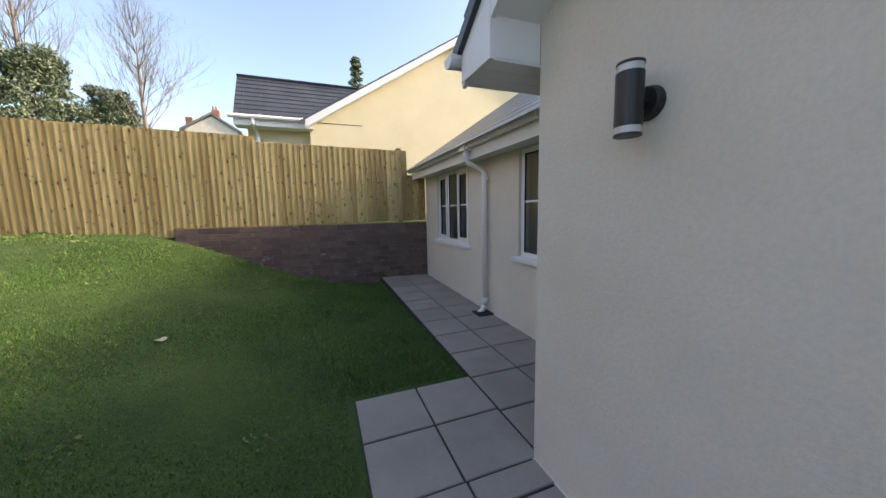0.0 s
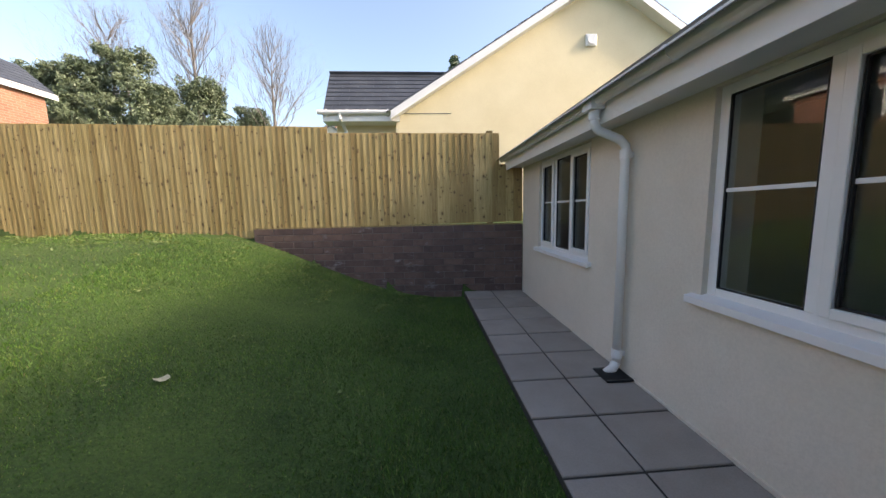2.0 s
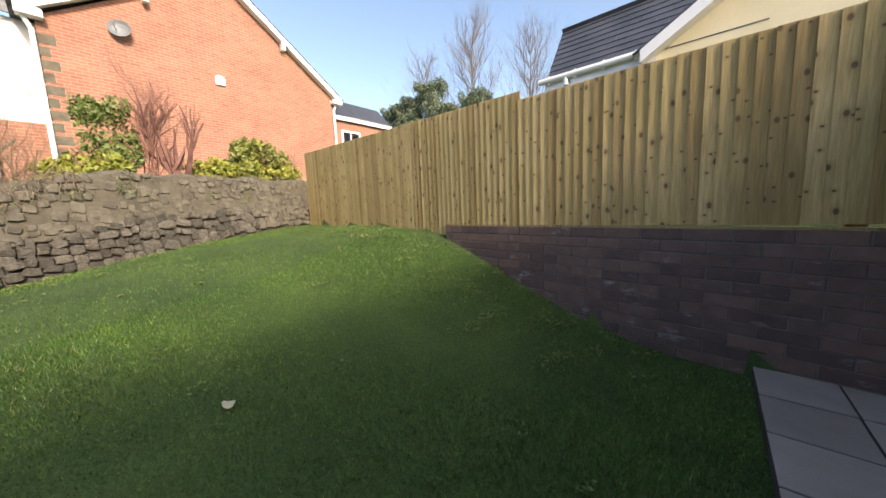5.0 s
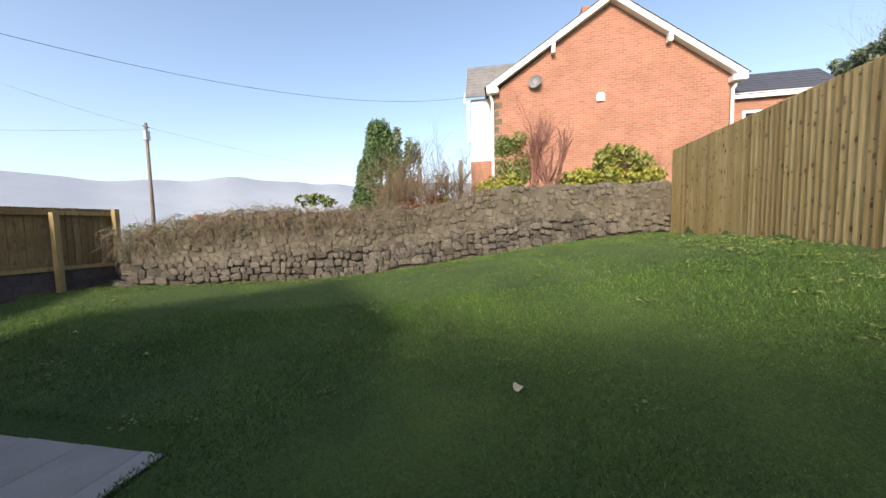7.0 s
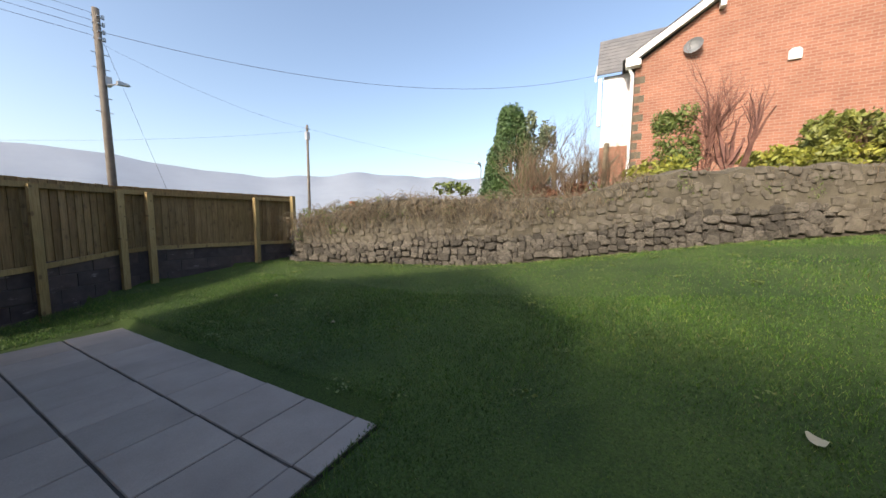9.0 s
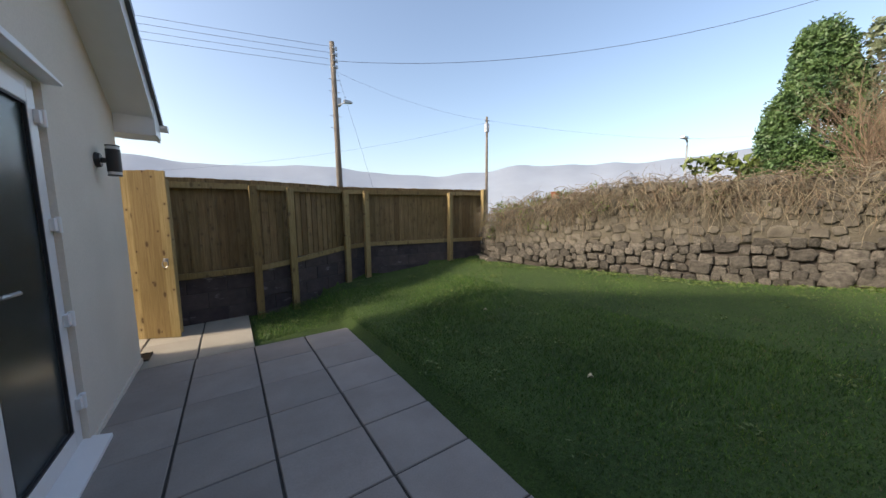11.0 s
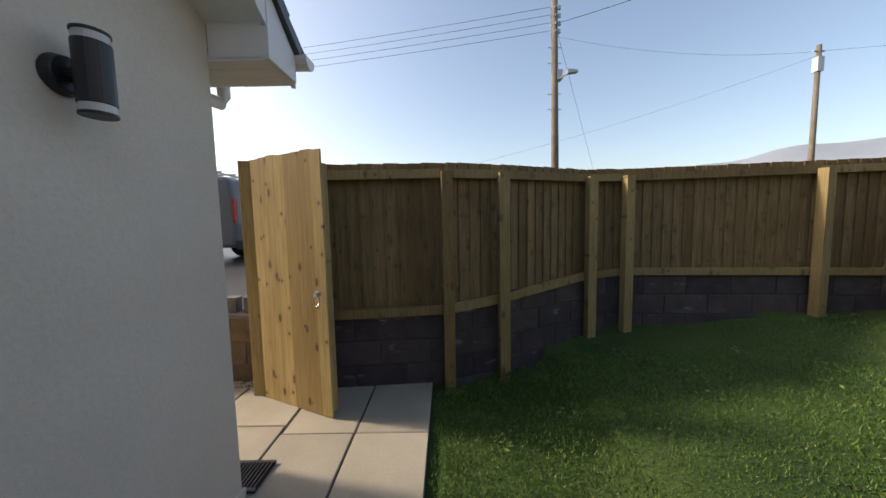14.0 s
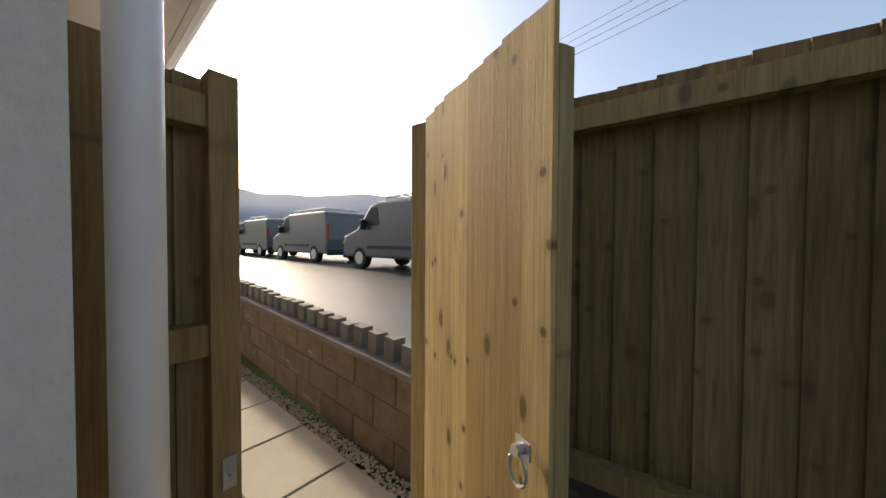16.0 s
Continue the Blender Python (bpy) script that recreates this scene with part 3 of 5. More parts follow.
for y in (0.85, 1.55, 3.05, 3.8, 4.55):
    part("gutter_bracket", prism([(GX + 0.062 * math.cos(t), GZ + 0.082 * math.sin(t)) for t in np.linspace(math.pi, 2 * math.pi, 11)], 1, y, y + 0.03), PVC, roof_main)
PY = 2.33
part("gutter_outlet", joined(box((GX - 0.062, PY - 0.07, 2.2), (GX + 0.054, PY + 0.07, 2.3)), tube([(GX, PY, 2.24), (GX, PY, 2.13)], 0.042, 12)), PVC, roof_main, 0.006)


def downpipe(name, pts, foot_dir, label, clips, wall_off):
    ob = thing(name, label, "downpipe")
    part("pipe", tube(pts, 0.034, 14), PVC, ob, smooth=True)
    x, y, z = pts[-1]
    part("shoe", tube([(x, y, z), (x + foot_dir[0] * 0.03, y + foot_dir[1] * 0.03, z - 0.06), (x + foot_dir[0] * 0.09, y + foot_dir[1] * 0.09, z - 0.1)], 0.037, 12), PVC, ob, smooth=True)
    for zc in clips:
        cx_, cy_ = pts[-1][0], pts[-1][1]
        part("collar", tube([(cx_, cy_, zc), (cx_, cy_, zc + 0.07)], 0.042, 14), PVC, ob)
        part("clip", box((cx_ - 0.012 + min(0, wall_off[0]), cy_ - 0.012 + min(0, wall_off[1]), zc + 0.01), (cx_ + 0.012 + max(0, wall_off[0]), cy_ + 0.012 + max(0, wall_off[1]), zc + 0.05)), PVC, ob)
    return ob


downpipe("downpipe", [(GX, PY, 2.16), (GX, PY, 2.11), (GX + 0.03, PY, 2.06), (0.91, PY, 1.99), (0.965, PY, 1.94), (0.965, PY, 1.84), (0.965, PY, 0.16)], (-1, 0),
         "white plastic rainwater downpipe on the cream wall", (0.20, 1.84), (0.065, 0))
downpipe("downpipe", [(0.16, -4.69, 2.27), (0.16, -4.69, 2.13), (0.16, -4.655, 2.08), (0.16, -4.47, 2.06), (0.16, -4.425, 2.0), (0.16, -4.425, 1.8), (0.16, -4.425, 0.12)], (0, -1),
         "white plastic rainwater downpipe on the house side wall", (0.2, 1.84), (0, 0.065))


def window(name, y0, y1, z0, z1, lights, x=1.03):
    ob = thing(name, "white plastic casement window with mid glazing bars", "window", kind="structure")
    xo, xi = x + 0.035, x + 0.105
    f = 0.055
    each("frame", group(box((xo, y0, z0), (xi, y0 + f, z1)), box((xo, y1 - f, z0), (xi, y1, z1)), box((xo, y0 + f, z0), (xi, y1 - f, z0 + f)), box((xo, y0 + f, z1 - f), (xi, y1 - f, z1))), PVC, ob, 0.004)
    part("sill", prism([(x - 0.05, z0 - 0.055), (x - 0.05, z0 - 0.012), (x + 0.05, z0 + 0.012), (x + 0.10, z0 + 0.012), (x + 0.10, z0 - 0.045), (x - 0.03, z0 - 0.045), (x - 0.03, z0 - 0.055)], 1, y0 - 0.07, y1 + 0.07), PVC, ob, 0.003)
    each("frame_gap", group(box((xo + 0.01, y0 - 0.02, z0 + 0.02), (xo + 0.03, y0 - 0.0005, z1)), box((xo + 0.01, y1 + 0.0005, z0 + 0.02), (xo + 0.03, y1 + 0.02, z1))), PVC, ob)
    w = (y1 - y0 - 2 * f) / lights
    for i in range(lights):
        a, b = y0 + f + i * w, y0 + f + (i + 1) * w
        if i:
            part("mullion", box((xo, a - 0.03, z0 + f), (xi, a + 0.03, z1 - f)), PVC, ob, 0.004)
        s = 0.045
        a2, b2 = a + (0.03 if i else 0), b - (0.03 if i < lights - 1 else 0)
        if i == 0 or (lights == 3 and i == 2):
            each("casement", group(box((xo - 0.022, a2, z0 + f), (xo, a2 + s, z1 - f)), box((xo - 0.022, b2 - s, z0 + f), (xo, b2, z1 - f)), box((xo - 0.022, a2 + s, z0 + f), (xo, b2 - s, z0 + f + s)), box((xo - 0.022, a2 + s, z1 - f - s), (xo, b2 - s, z1 - f))), PVC, ob, 0.005)
            a2, b2, lo, hi = a2 + s, b2 - s, z0 + f + s, z1 - f - s
        else:
            lo, hi = z0 + f, z1 - f
        gk = 0.008
        each("gasket", group(box((xo + 0.004, a2, lo), (xo + 0.02, a2 + gk, hi)), box((xo + 0.004, b2 - gk, lo), (xo + 0.02, b2, hi)), box((xo + 0.004, a2 + gk, lo), (xo + 0.02, b2 - gk, lo + gk)), box((xo + 0.004, a2 + gk, hi - gk), (xo + 0.02, b2 - gk, hi))), GASKET, ob)
        part("pane", box((xo + 0.022, a2, lo), (xo + 0.026, b2, hi)), GLASS, ob)
        zm = z0 + (z1 - z0) * 0.52
        part("glazing_bar", box((xo + 0.010, a2 + gk, zm - 0.011), (xo + 0.021, b2 - gk, zm + 0.011)), PVC, ob)
    return ob


window("window_1", *W1, 2)
window("window_2", *W2, 3)

# the double patio door with frosted glass
door = thing("door_1", "white plastic double patio door with frosted glass", "door", kind="structure")
y0, y1, z0, z1 = DOOR
f = 0.06
each("frame", group(box((0.03, y0, z0), (0.10, y0 + f, z1)), box((0.03, y1 - f, z0), (0.10, y1, z1)), box((0.03, y0 + f, z1 - f), (0.10, y1 - f, z1)), box((0.03, y0 + f, z0), (0.10, y1 - f, z0 + 0.06))), PVC, door, 0.005)
part("sill", prism([(-0.09, 0.0), (-0.09, 0.03), (0.03, 0.055), (0.12, 0.055), (0.12, 0.0)], 1, y0 - 0.03, y1 + 0.03), PVC, door, 0.004)
part("head_trim", prism([(y0 - 0.04, 2.135), (y0 - 0.04, 2.15), (y0 + 0.4, 2.185), (RIDGE_Y, 2.2), (y1 - 0.4, 2.185), (y1 + 0.04, 2.15), (y1 + 0.04, 2.135), (RIDGE_Y, 2.165)], 0, -0.075, 0.03), PVC, door, 0.003)
for lo, hi, hinge in ((y0 + f, RIDGE_Y - 0.002, y0 + f), (RIDGE_Y + 0.002, y1 - f, y1 - f)):
    leaf = part("leaf", joined(box((0.012, lo, z0 + 0.06), (0.07, lo + 0.085, z1 - f)), box((0.012, hi - 0.085, z0 + 0.06), (0.07, hi, z1 - f)), box((0.012, lo + 0.085, z0 + 0.06), (0.07, hi - 0.085, z0 + 0.15)), box((0.012, lo + 0.085, z1 - f - 0.085), (0.07, hi - 0.085, z1 - f))), PVC, door, 0.006)
    a2, b2, lo2, hi2 = lo + 0.085, hi - 0.085, z0 + 0.15, z1 - f - 0.085
    each("gasket", group(box((0.016, a2, lo2), (0.03, a2 + 0.012, hi2)), box((0.016, b2 - 0.012, lo2), (0.03, b2, hi2)), box((0.016, a2 + 0.012, lo2), (0.03, b2 - 0.012, lo2 + 0.012)), box((0.016, a2 + 0.012, hi2 - 0.012), (0.03, b2 - 0.012, hi2))), GASKET, leaf)
    part("pane", box((0.034, a2, lo2), (0.040, b2, hi2)), FROST, leaf)
    for zh in (0.32, 0.82, 1.36, 1.93):
        s = -1 if hinge < RIDGE_Y else 1
        ya, yb_ = hinge - 0.045, hinge + 0.045
        each("hinge", group(box((-0.012, ya, zh - 0.035), (0.012, yb_, zh + 0.035)), tube([(-0.012, hinge, zh - 0.045), (-0.012, hinge, zh + 0.045)], 0.013, 10)), PVC, leaf, 0.003)
    hy = hi - 0.045 if hinge < RIDGE_Y else lo + 0.045
    part("handle", joined(box((0.0, hy - 0.014, 0.93), (0.012, hy + 0.014, 1.15)), tube([(0.0, hy, 1.09), (-0.05, hy, 1.09), (-0.055, hy + (0.02 if hinge > RIDGE_Y else -0.02), 1.09), (-0.05, hy + (0.12 if hinge > RIDGE_Y else -0.12), 1.085)], 0.009, 8)), STEEL, leaf)


def wall_lamp(y):
    ob = thing("wall_lamp", "black cylindrical up-and-down wall lamp on cream render", "lamp", "wall lamps beside the patio door")
    x = -0.098
    part("body", tube([(x, 0, -0.085), (x, 0, 0.085)], 0.043, 28), BLACK, ob, 0.002)
    for s in (-1, 1):
        part("lens_ring", tube([(x, 0, s * 0.085), (x, 0, s * 0.107)], 0.040, 28), BAND, ob)
        part("rim", tube([(x, 0, s * 0.107), (x, 0, s * 0.116)], 0.043, 28), BLACK, ob, 0.002)
    part("arm", tube([(-0.02, 0, 0), (x + 0.02, 0, 0)], 0.02, 14), BLACK, ob)
    part("back_plate", tube([(0.0, 0, 0), (-0.03, 0, 0)], [0.058, 0.05], 24), BLACK, ob, 0.004)
    ob.location = (0, y, 1.81)
    return ob


lamp = wall_lamp(-0.64)
copy_thing(lamp, pose(0, -3.76, 1.83))


# ---- north fence on the block retaining wall ----
def board_mesh(name, mat, w=0.118):
    """One feather-edge board of unit height, thick at one side, standing on the x axis."""
    return mesh_of(name, prism([(0, 0), (w, 0.015), (w, 0.024), (0, 0.024)], 2, 0, 1), mat)


def board_run(name, me, parent, a, b, z_low, z_high, pitch=0.1, jit=0.004):
    """Boards from a to b in plan; z_low and z_high give heights along the run."""
    a, b = Vector((*a, 0)), Vector((*b, 0))
    d = b - a
    n = max(1, int(d.length / pitch))
    ang = math.atan2(d.y, d.x)
    for i in range(n):
        t = i / n
        p = a + d * t
        lo, hi = z_low(t), z_high(t) + random.uniform(-jit, jit)
        piece("board", me, parent, (p.x, p.y, lo), ang, (d.length / n / pitch * 1.0, 1.0, hi - lo))


def lerp(u, v):
    return lambda t: u + (v - u) * t


north_fence = thing("fence_north", "new feather-edge timber fence on a block wall", "fence", kind="structure")
BN = board_mesh("board", TIMBER)
fy = lambda x: (x, fence_y(x))
board_run("board", BN, north_fence, fy(-8.95), fy(-2.16), lerp(1.19, 1.06), lerp(3.15, 2.87))
board_run("board", BN, north_fence, fy(-2.16), fy(0.63), lerp(1.235, 1.265), lerp(2.775, 2.685))
board_run("board", BN, north_fence, fy(0.63), fy(1.0), lerp(1.265, 1.27), lerp(2.2, 2.19))
for x0, x1, z in ((-8.95, -2.16, 1.45), (-8.95, -2.16, 2.0), (-8.95, -2.16, 2.6), (-2.16, 0.6, 1.55), (-2.16, 0.6, 2.4)):
    ang = math.atan2(fence_y(x1) - fence_y(x0), x1 - x0)
    piece("rail", mesh_of("rail", box((0, 0.03, 0), (math.hypot(x1 - x0, fence_y(x1) - fence_y(x0)), 0.08, 0.07)), RAIL), north_fence, (x0, fence_y(x0), z), ang)
for x in (-8.9, -6.7, -4.4, -2.2, 0.5):
    piece("post", mesh_of("post", box((-0.05, 0.08, 0), (0.05, 0.18, 1.95)), RAIL), north_fence, (x, fence_y(x), 0.8), -0.1)
piece("gravel_board", mesh_of("gravel_board", box((0, -0.004, 0), (5.45, 0.026, 0.13)), RAIL), north_fence, (-8.95, fence_y(-8.95) + 0.01, 1.07), -0.1028)
piece("bottom_rail", mesh_of("bottom_rail", box((0, -0.035, 0), (4.5, 0.03, 0.022)), RAIL), north_fence, (-3.48, fence_y(-3.48) + 0.02, 1.222), -0.1028)


def block_wall(name, a, b, z0, z1, length, height, depth, mat, label, keep=lambda x, y, z: True, seed=1, joint=MORTAR):
    """Coursed blocks with recessed joints in front of a mortar core; the face is on the right of a to b."""
    ob = thing(name, label, "wall", kind="structure")
    a, b = Vector((*a, 0)), Vector((*b, 0))
    d = b - a
    ln, ang = d.length, math.atan2(d.y, d.x)
    core = part("mortar_core", box((0, 0.009, 0), (ln, depth, z1 - z0 - 0.004)), joint, ob)
    core.location, core.rotation_euler = (a.x, a.y, z0), (0, 0, ang)
    rr = random.Random(seed)
    full = mesh_of("block", face_box(length - 0.010, 0.06, height - 0.010, 0.004), mat)
    rows = int(round((z1 - z0) / height))
    for i in range(rows):
        z = z0 + (i + 0.5) * height
        u = -(i % 2) * length / 2
        while u < ln - 0.02:
            u0, u1 = max(u, 0), min(u + length, ln)
            if u1 - u0 > 0.05:
                p = a + d * ((u0 + u1) / 2 / ln)
                if keep(p.x, p.y, z + height / 2):
                    q = Matrix.Rotation(ang, 3, "Z") @ Vector((0, 0.03 + rr.uniform(-0.0015, 0.0025), 0))
                    piece("block", full, ob, (p.x + q.x, p.y + q.y, z), ang, ((u1 - u0 - 0.01) / (length - 0.01), 1, 1))
            u += length
    return ob


block_wall("wall_retaining", (-3.5, fence_y(-3.5) - 0.02), (1.02, fence_y(1.02) - 0.02), -0.005, 1.225, 0.34, 0.1118, 0.2, BLOCK,
           "purple-brown concrete block retaining wall with white lime bloom", lambda x, y, z: z > float(lawn(x, y)) - 0.03)

# ---- back fence on its low block wall ----
FB = [0.575, 0.60, 0.645, 0.755, 0.785, 0.775, 0.765]
FT = [1.89, 1.90, 1.905, 1.92, 1.925, 1.94, 1.95]
back_fence = thing("fence_back", "timber fence with posts and rails on dark block wall", "fence", kind="structure")
# Boards on this shaded side use the darkened pine.
BB = board_mesh("board", TIMBER_SHADE)
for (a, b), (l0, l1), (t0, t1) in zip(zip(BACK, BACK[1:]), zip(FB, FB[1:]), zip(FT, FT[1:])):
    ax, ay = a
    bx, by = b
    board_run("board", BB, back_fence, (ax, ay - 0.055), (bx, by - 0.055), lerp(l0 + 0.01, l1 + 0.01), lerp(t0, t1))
    ln, ang = math.hypot(bx - ax, by - ay), math.atan2(by - ay, bx - ax)
    for z, dz, h in ((l0, l1 - l0, 0.075), (t0 - 0.135, t1 - t0, 0.075)):
        vs, fs = box((0.0, 0.0, 0), (ln, 0.05, h))
        vs = [(x, y, zz + dz * x / ln) for x, y, zz in vs]
        piece("rail", mesh_of("rail", (vs, fs), RAIL), back_fence, (ax + 0.0, ay, z), ang)
for (x, y), t, lo in zip(BACK[1:], FT[1:], (-0.12, 0.0, 0.05, 0.1, 0.15, 0.35)):
    w = 0.045
    zl = 0.77 if x < -5.5 else lo - 0.1
    piece("post", mesh_of("post", prism([(-w, -w), (w, -w), (w, w), (-w, w)], 2, 0, t - 0.09 - zl + (0.09 if x < -5.5 else 0)), RAIL), back_fence, (x, y + 0.05, zl), math.atan2(0.3, 3))
k = 0
for (a, b), (l0, l1) in zip(zip(BACK, BACK[1:]), zip(FB, FB[1:])):
    top = max(l0, l1) - 0.005
    rows = 4
    block_wall("wall_low", (a[0], a[1] - 0.03), (b[0], b[1] - 0.03), top - rows * 0.215, top, 0.44, 0.215, 0.2, BLOCK_D, "dark grey concrete block wall under the fence", seed=k + 3, joint=MORTAR_D)
    k += 1

# low wall along the side passage, with capping stones set on edge
low = block_wall("wall_passage", (12.0, -5.66), (0.5, -5.66), -0.13, 0.515, 0.44, 0.215, 0.18, BLOCK_T, "low brown block wall beside the paved passage")
low.rotation_euler = (0, -0.05, 0)
low_cope = part("coping", box((0.5, -5.9, 0.515), (12.0, -5.63, 0.56)), MORTAR, low, 0.008)
cap = mesh_of("cap_brick", face_box(0.105, 0.1, 0.15, 0.008), CAPSTONE)
for i in range(64):
    ob = piece("cap_brick", cap, low, (0.6 + i * 0.172, -5.74, 0.625 + random.uniform(-0.012, 0.012)), random.uniform(-0.1, 0.1))

# ---- the open gate, its post and the fixed panel by the house ----
HINGE, FREE = Vector((0.42, -5.36, 0)), Vector((-0.24, -5.05, 0))
gd = FREE - HINGE
ga = math.atan2(gd.y, gd.x)
gate = thing("gate", "open ledged timber garden gate with ring latch", "gate")
gate.location, gate.rotation_euler = (HINGE.x, HINGE.y, 0), (0, 0, ga)
GW = gd.length
GM = mesh_of("board", prism([(0, 0), (0.1, 0.007), (0.1, 0.022), (0, 0.022)], 2, 0, 1), TIMBER)
n = 8
for i in range(n):
    piece("board", GM, gate, (i * GW / n, -0.024, -0.02 + random.uniform(0, 0.004)), 0.0, (GW / n / 0.1, 1, 1.93 + random.uniform(-0.006, 0.008)))
each("stile", group(box((0.0, 0.0, 0.02), (0.07, 0.045, 1.86)), box((GW - 0.07, 0.0, 0.02), (GW, 0.045, 1.82))), RAIL, gate, 0.003)
each("ledge", group(*[box((0.07, 0.0, z), (GW - 0.07, 0.045, z + 0.09)) for z in (0.15, 0.9, 1.62)]), RAIL, gate, 0.003)
ring = [(GW - 0.06 + 0.03 * math.sin(t), -0.055, 0.86 - 0.04 * math.cos(t)) for t in np.linspace(0, 2 * math.pi, 17)]
part("ring_latch", joined(tube(ring, 0.005, 6), tube([(GW - 0.06, -0.03, 0.905), (GW - 0.06, -0.065, 0.905)], 0.014, 10), box((GW - 0.085, -0.042, 0.885), (GW - 0.035, -0.036, 0.925))), STEEL, gate)
hp = part("gate_post", prism([(-0.05, -0.05), (0.05, -0.05), (0.05, 0.05), (-0.05, 0.05)], 2, -0.2, 1.91), RAIL, None, 0.004)
hp.location, hp.rotation_euler = (0.50, -5.42, 0), (0, 0, 0.06)
tagged(hp, "square sawn timber gate post beside the gravel", "post")
panel = thing("fence_panel", "narrow fixed timber panel between house wall and gate", "fence")
PM = board_mesh("board", TIMBER_SHADE, 0.1)
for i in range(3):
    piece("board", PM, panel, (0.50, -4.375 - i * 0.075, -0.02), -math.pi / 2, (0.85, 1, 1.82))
each("frame", group(box((0.43, -4.645, -0.02), (0.5, -4.58, 1.80)), box((0.43, -4.43, -0.02), (0.5, -4.3605, 1.80)), *[box((0.44, -4.58, z), (0.498, -4.43, z + 0.08)) for z in (0.5, 1.1, 1.66)]), RAIL, panel, 0.004)
part("latch", joined(box((0.422, -4.63, 0.76), (0.43, -4.60, 0.84)), tube([(0.425, -4.615, 0.8), (0.40, -4.615, 0.8)], 0.006, 8)), STEEL, panel)

# ---- paving ----
paved = thing("patio", "square concrete paving slabs with dark joints", "paving", kind="structure")


def ztop(y):
    return float(paving(y)) + 0.02


def slab(me, x0, y0, w, h, parent, gap=0.015):
    z = ztop(y0) - 0.04 + random.uniform(-0.0015, 0.0015)
    piece("slab", me, parent, (x0 + gap / 2, y0 + gap / 2, z), 0, ((w - gap) / 0.5, (h - gap) / 0.5, 1))


S = mesh_of("slab", soft_box(0.5, 0.5, 0.04, 0.005), SLAB)
S2 = mesh_of("slab", soft_box(0.5, 0.5, 0.04, 0.005), SLAB_G)


def bed(name, x0, x1, y0, y1):
    vs = [(x0, y0, ztop(y0) - 0.012), (x1, y0, ztop(y0) - 0.012), (x1, y1, ztop(y1) - 0.012), (x0, y1, ztop(y1) - 0.012)]
    vs += [(x, y, z - 0.15) for x, y, z in vs]
    part(name, (vs, [(0, 1, 2, 3), (0, 4, 5, 1), (1, 5, 6, 2), (2, 6, 7, 3), (3, 7, 4, 0), (7, 6, 5, 4)]), JOINT, paved)


P, PR = 0.505, 0.49
for j in range(8):
    y = -4.16 + j * PR
    for i in range(4):
        slab(S, -1.945 + i * P, y, P if i < 3 else 0.43, PR, paved)
bed("joint_bed", -1.94, 0.0, -4.155, -0.245)
for j in range(2):
    for i in range(2):
        slab(S, -0.915 + i * 0.478, 0.90 - (j + 1) * 0.48, 0.478, 0.48, paved)
for i in range(4):
    slab(S, -1.945 + i * P, -0.24, P if i < 3 else 0.43, 0.18, paved)
bed("joint_bed", -1.94, 0.0, -0.244, -0.064)
bed("joint_bed", -0.91, 0.04, -0.06, 0.895)
for j in range(11):
    y = -0.08 + j * 0.472
    for i in range(2):
        if y < -0.01 and i:
            continue
        slab(S, 0.042 + i * 0.46, y, 0.46 if not i else 0.52, 0.472, paved)
bed("joint_bed", 0.045, 1.02, -0.075, 5.1)
for j in range(2):
    y = -4.18 - (j + 1) * 0.69
    for i in range(2):
        slab(S2, -0.95 + i * 0.51, y, 0.51, 0.69, paved)
for i in range(16):
    for j in range(2):
        slab(S2, 0.07 + i * 0.6, -4.40 - (j + 1) * 0.56, 0.6, 0.56, paved)
bed("joint_bed", -0.945, 9.7, -5.52, -4.19)
drain = thing("drain_gully", "black plastic grid drain set in the paving", "drain")
part("grid", joined(box((0.0, 0.0, 0.006), (0.22, 0.02, 0.016)), box((0.0, 0.2, 0.006), (0.22, 0.22, 0.016)), *[box((0.01 + i * 0.022, 0.02, 0.006), (0.02 + i * 0.022, 0.2, 0.016)) for i in range(10)], box((0.0, 0.0, 0.0), (0.22, 0.22, 0.0055))), BLACK, drain)
drain.location = (0.79, 2.16, 0.071)
copy_thing(drain, pose(-0.05, -4.6, -0.009))

gr = np.random.default_rng(5)
st = []
for i in range(3200):
    x, y = gr.uniform(-0.9, 6.0), gr.uniform(-5.63, -5.50)
    if x > -0.9 and y > float(back_y(x)) if x < 0.45 else True:
        s = gr.uniform(0.008, 0.016)
        v = gr.normal(size=(6, 3)) * 0.15 + np.array([(1, 0, 0), (-1, 0, 0), (0, 1, 0), (0, -1, 0), (0, 0, 0.7), (0, 0, -0.7)])
        st.append(((v * s + (x, y, ztop(y) - 0.012 + gr.uniform(0, 0.012))).tolist(), [(0, 2, 4), (2, 1, 4), (1, 3, 4), (3, 0, 4), (2, 0, 5), (1, 2, 5), (3, 1, 5), (0, 3, 5)]))
tagged(part("gravel", joined(*st), GRAVEL), "strip of pale gravel along the passage wall", "gravel", kind="stuff")

# ---- rubble stone wall on the west side ----
wall_stone = thing("wall_stone", "old rubble stone boundary wall with lime pointing", "wall", kind="structure")
sa, sb = Vector((*STONE_A, 0)), Vector((*STONE_B, 0))
sd = sb - sa
SL = sd.length
sdir = sd.normalized()
snorm = Vector((-sdir.y, sdir.x, 0))
if snorm.x < 0:
    snorm = -snorm


def wall_top(u):
    t = u / SL
    return 2.42 - 0.10 * t * 3 if t < 0.33 else (2.32 - 0.50 * float(smooth01((t - 0.33) / 0.2)) if t < 0.82 else 1.82 - 0.42 * (t - 0.82) / 0.18)


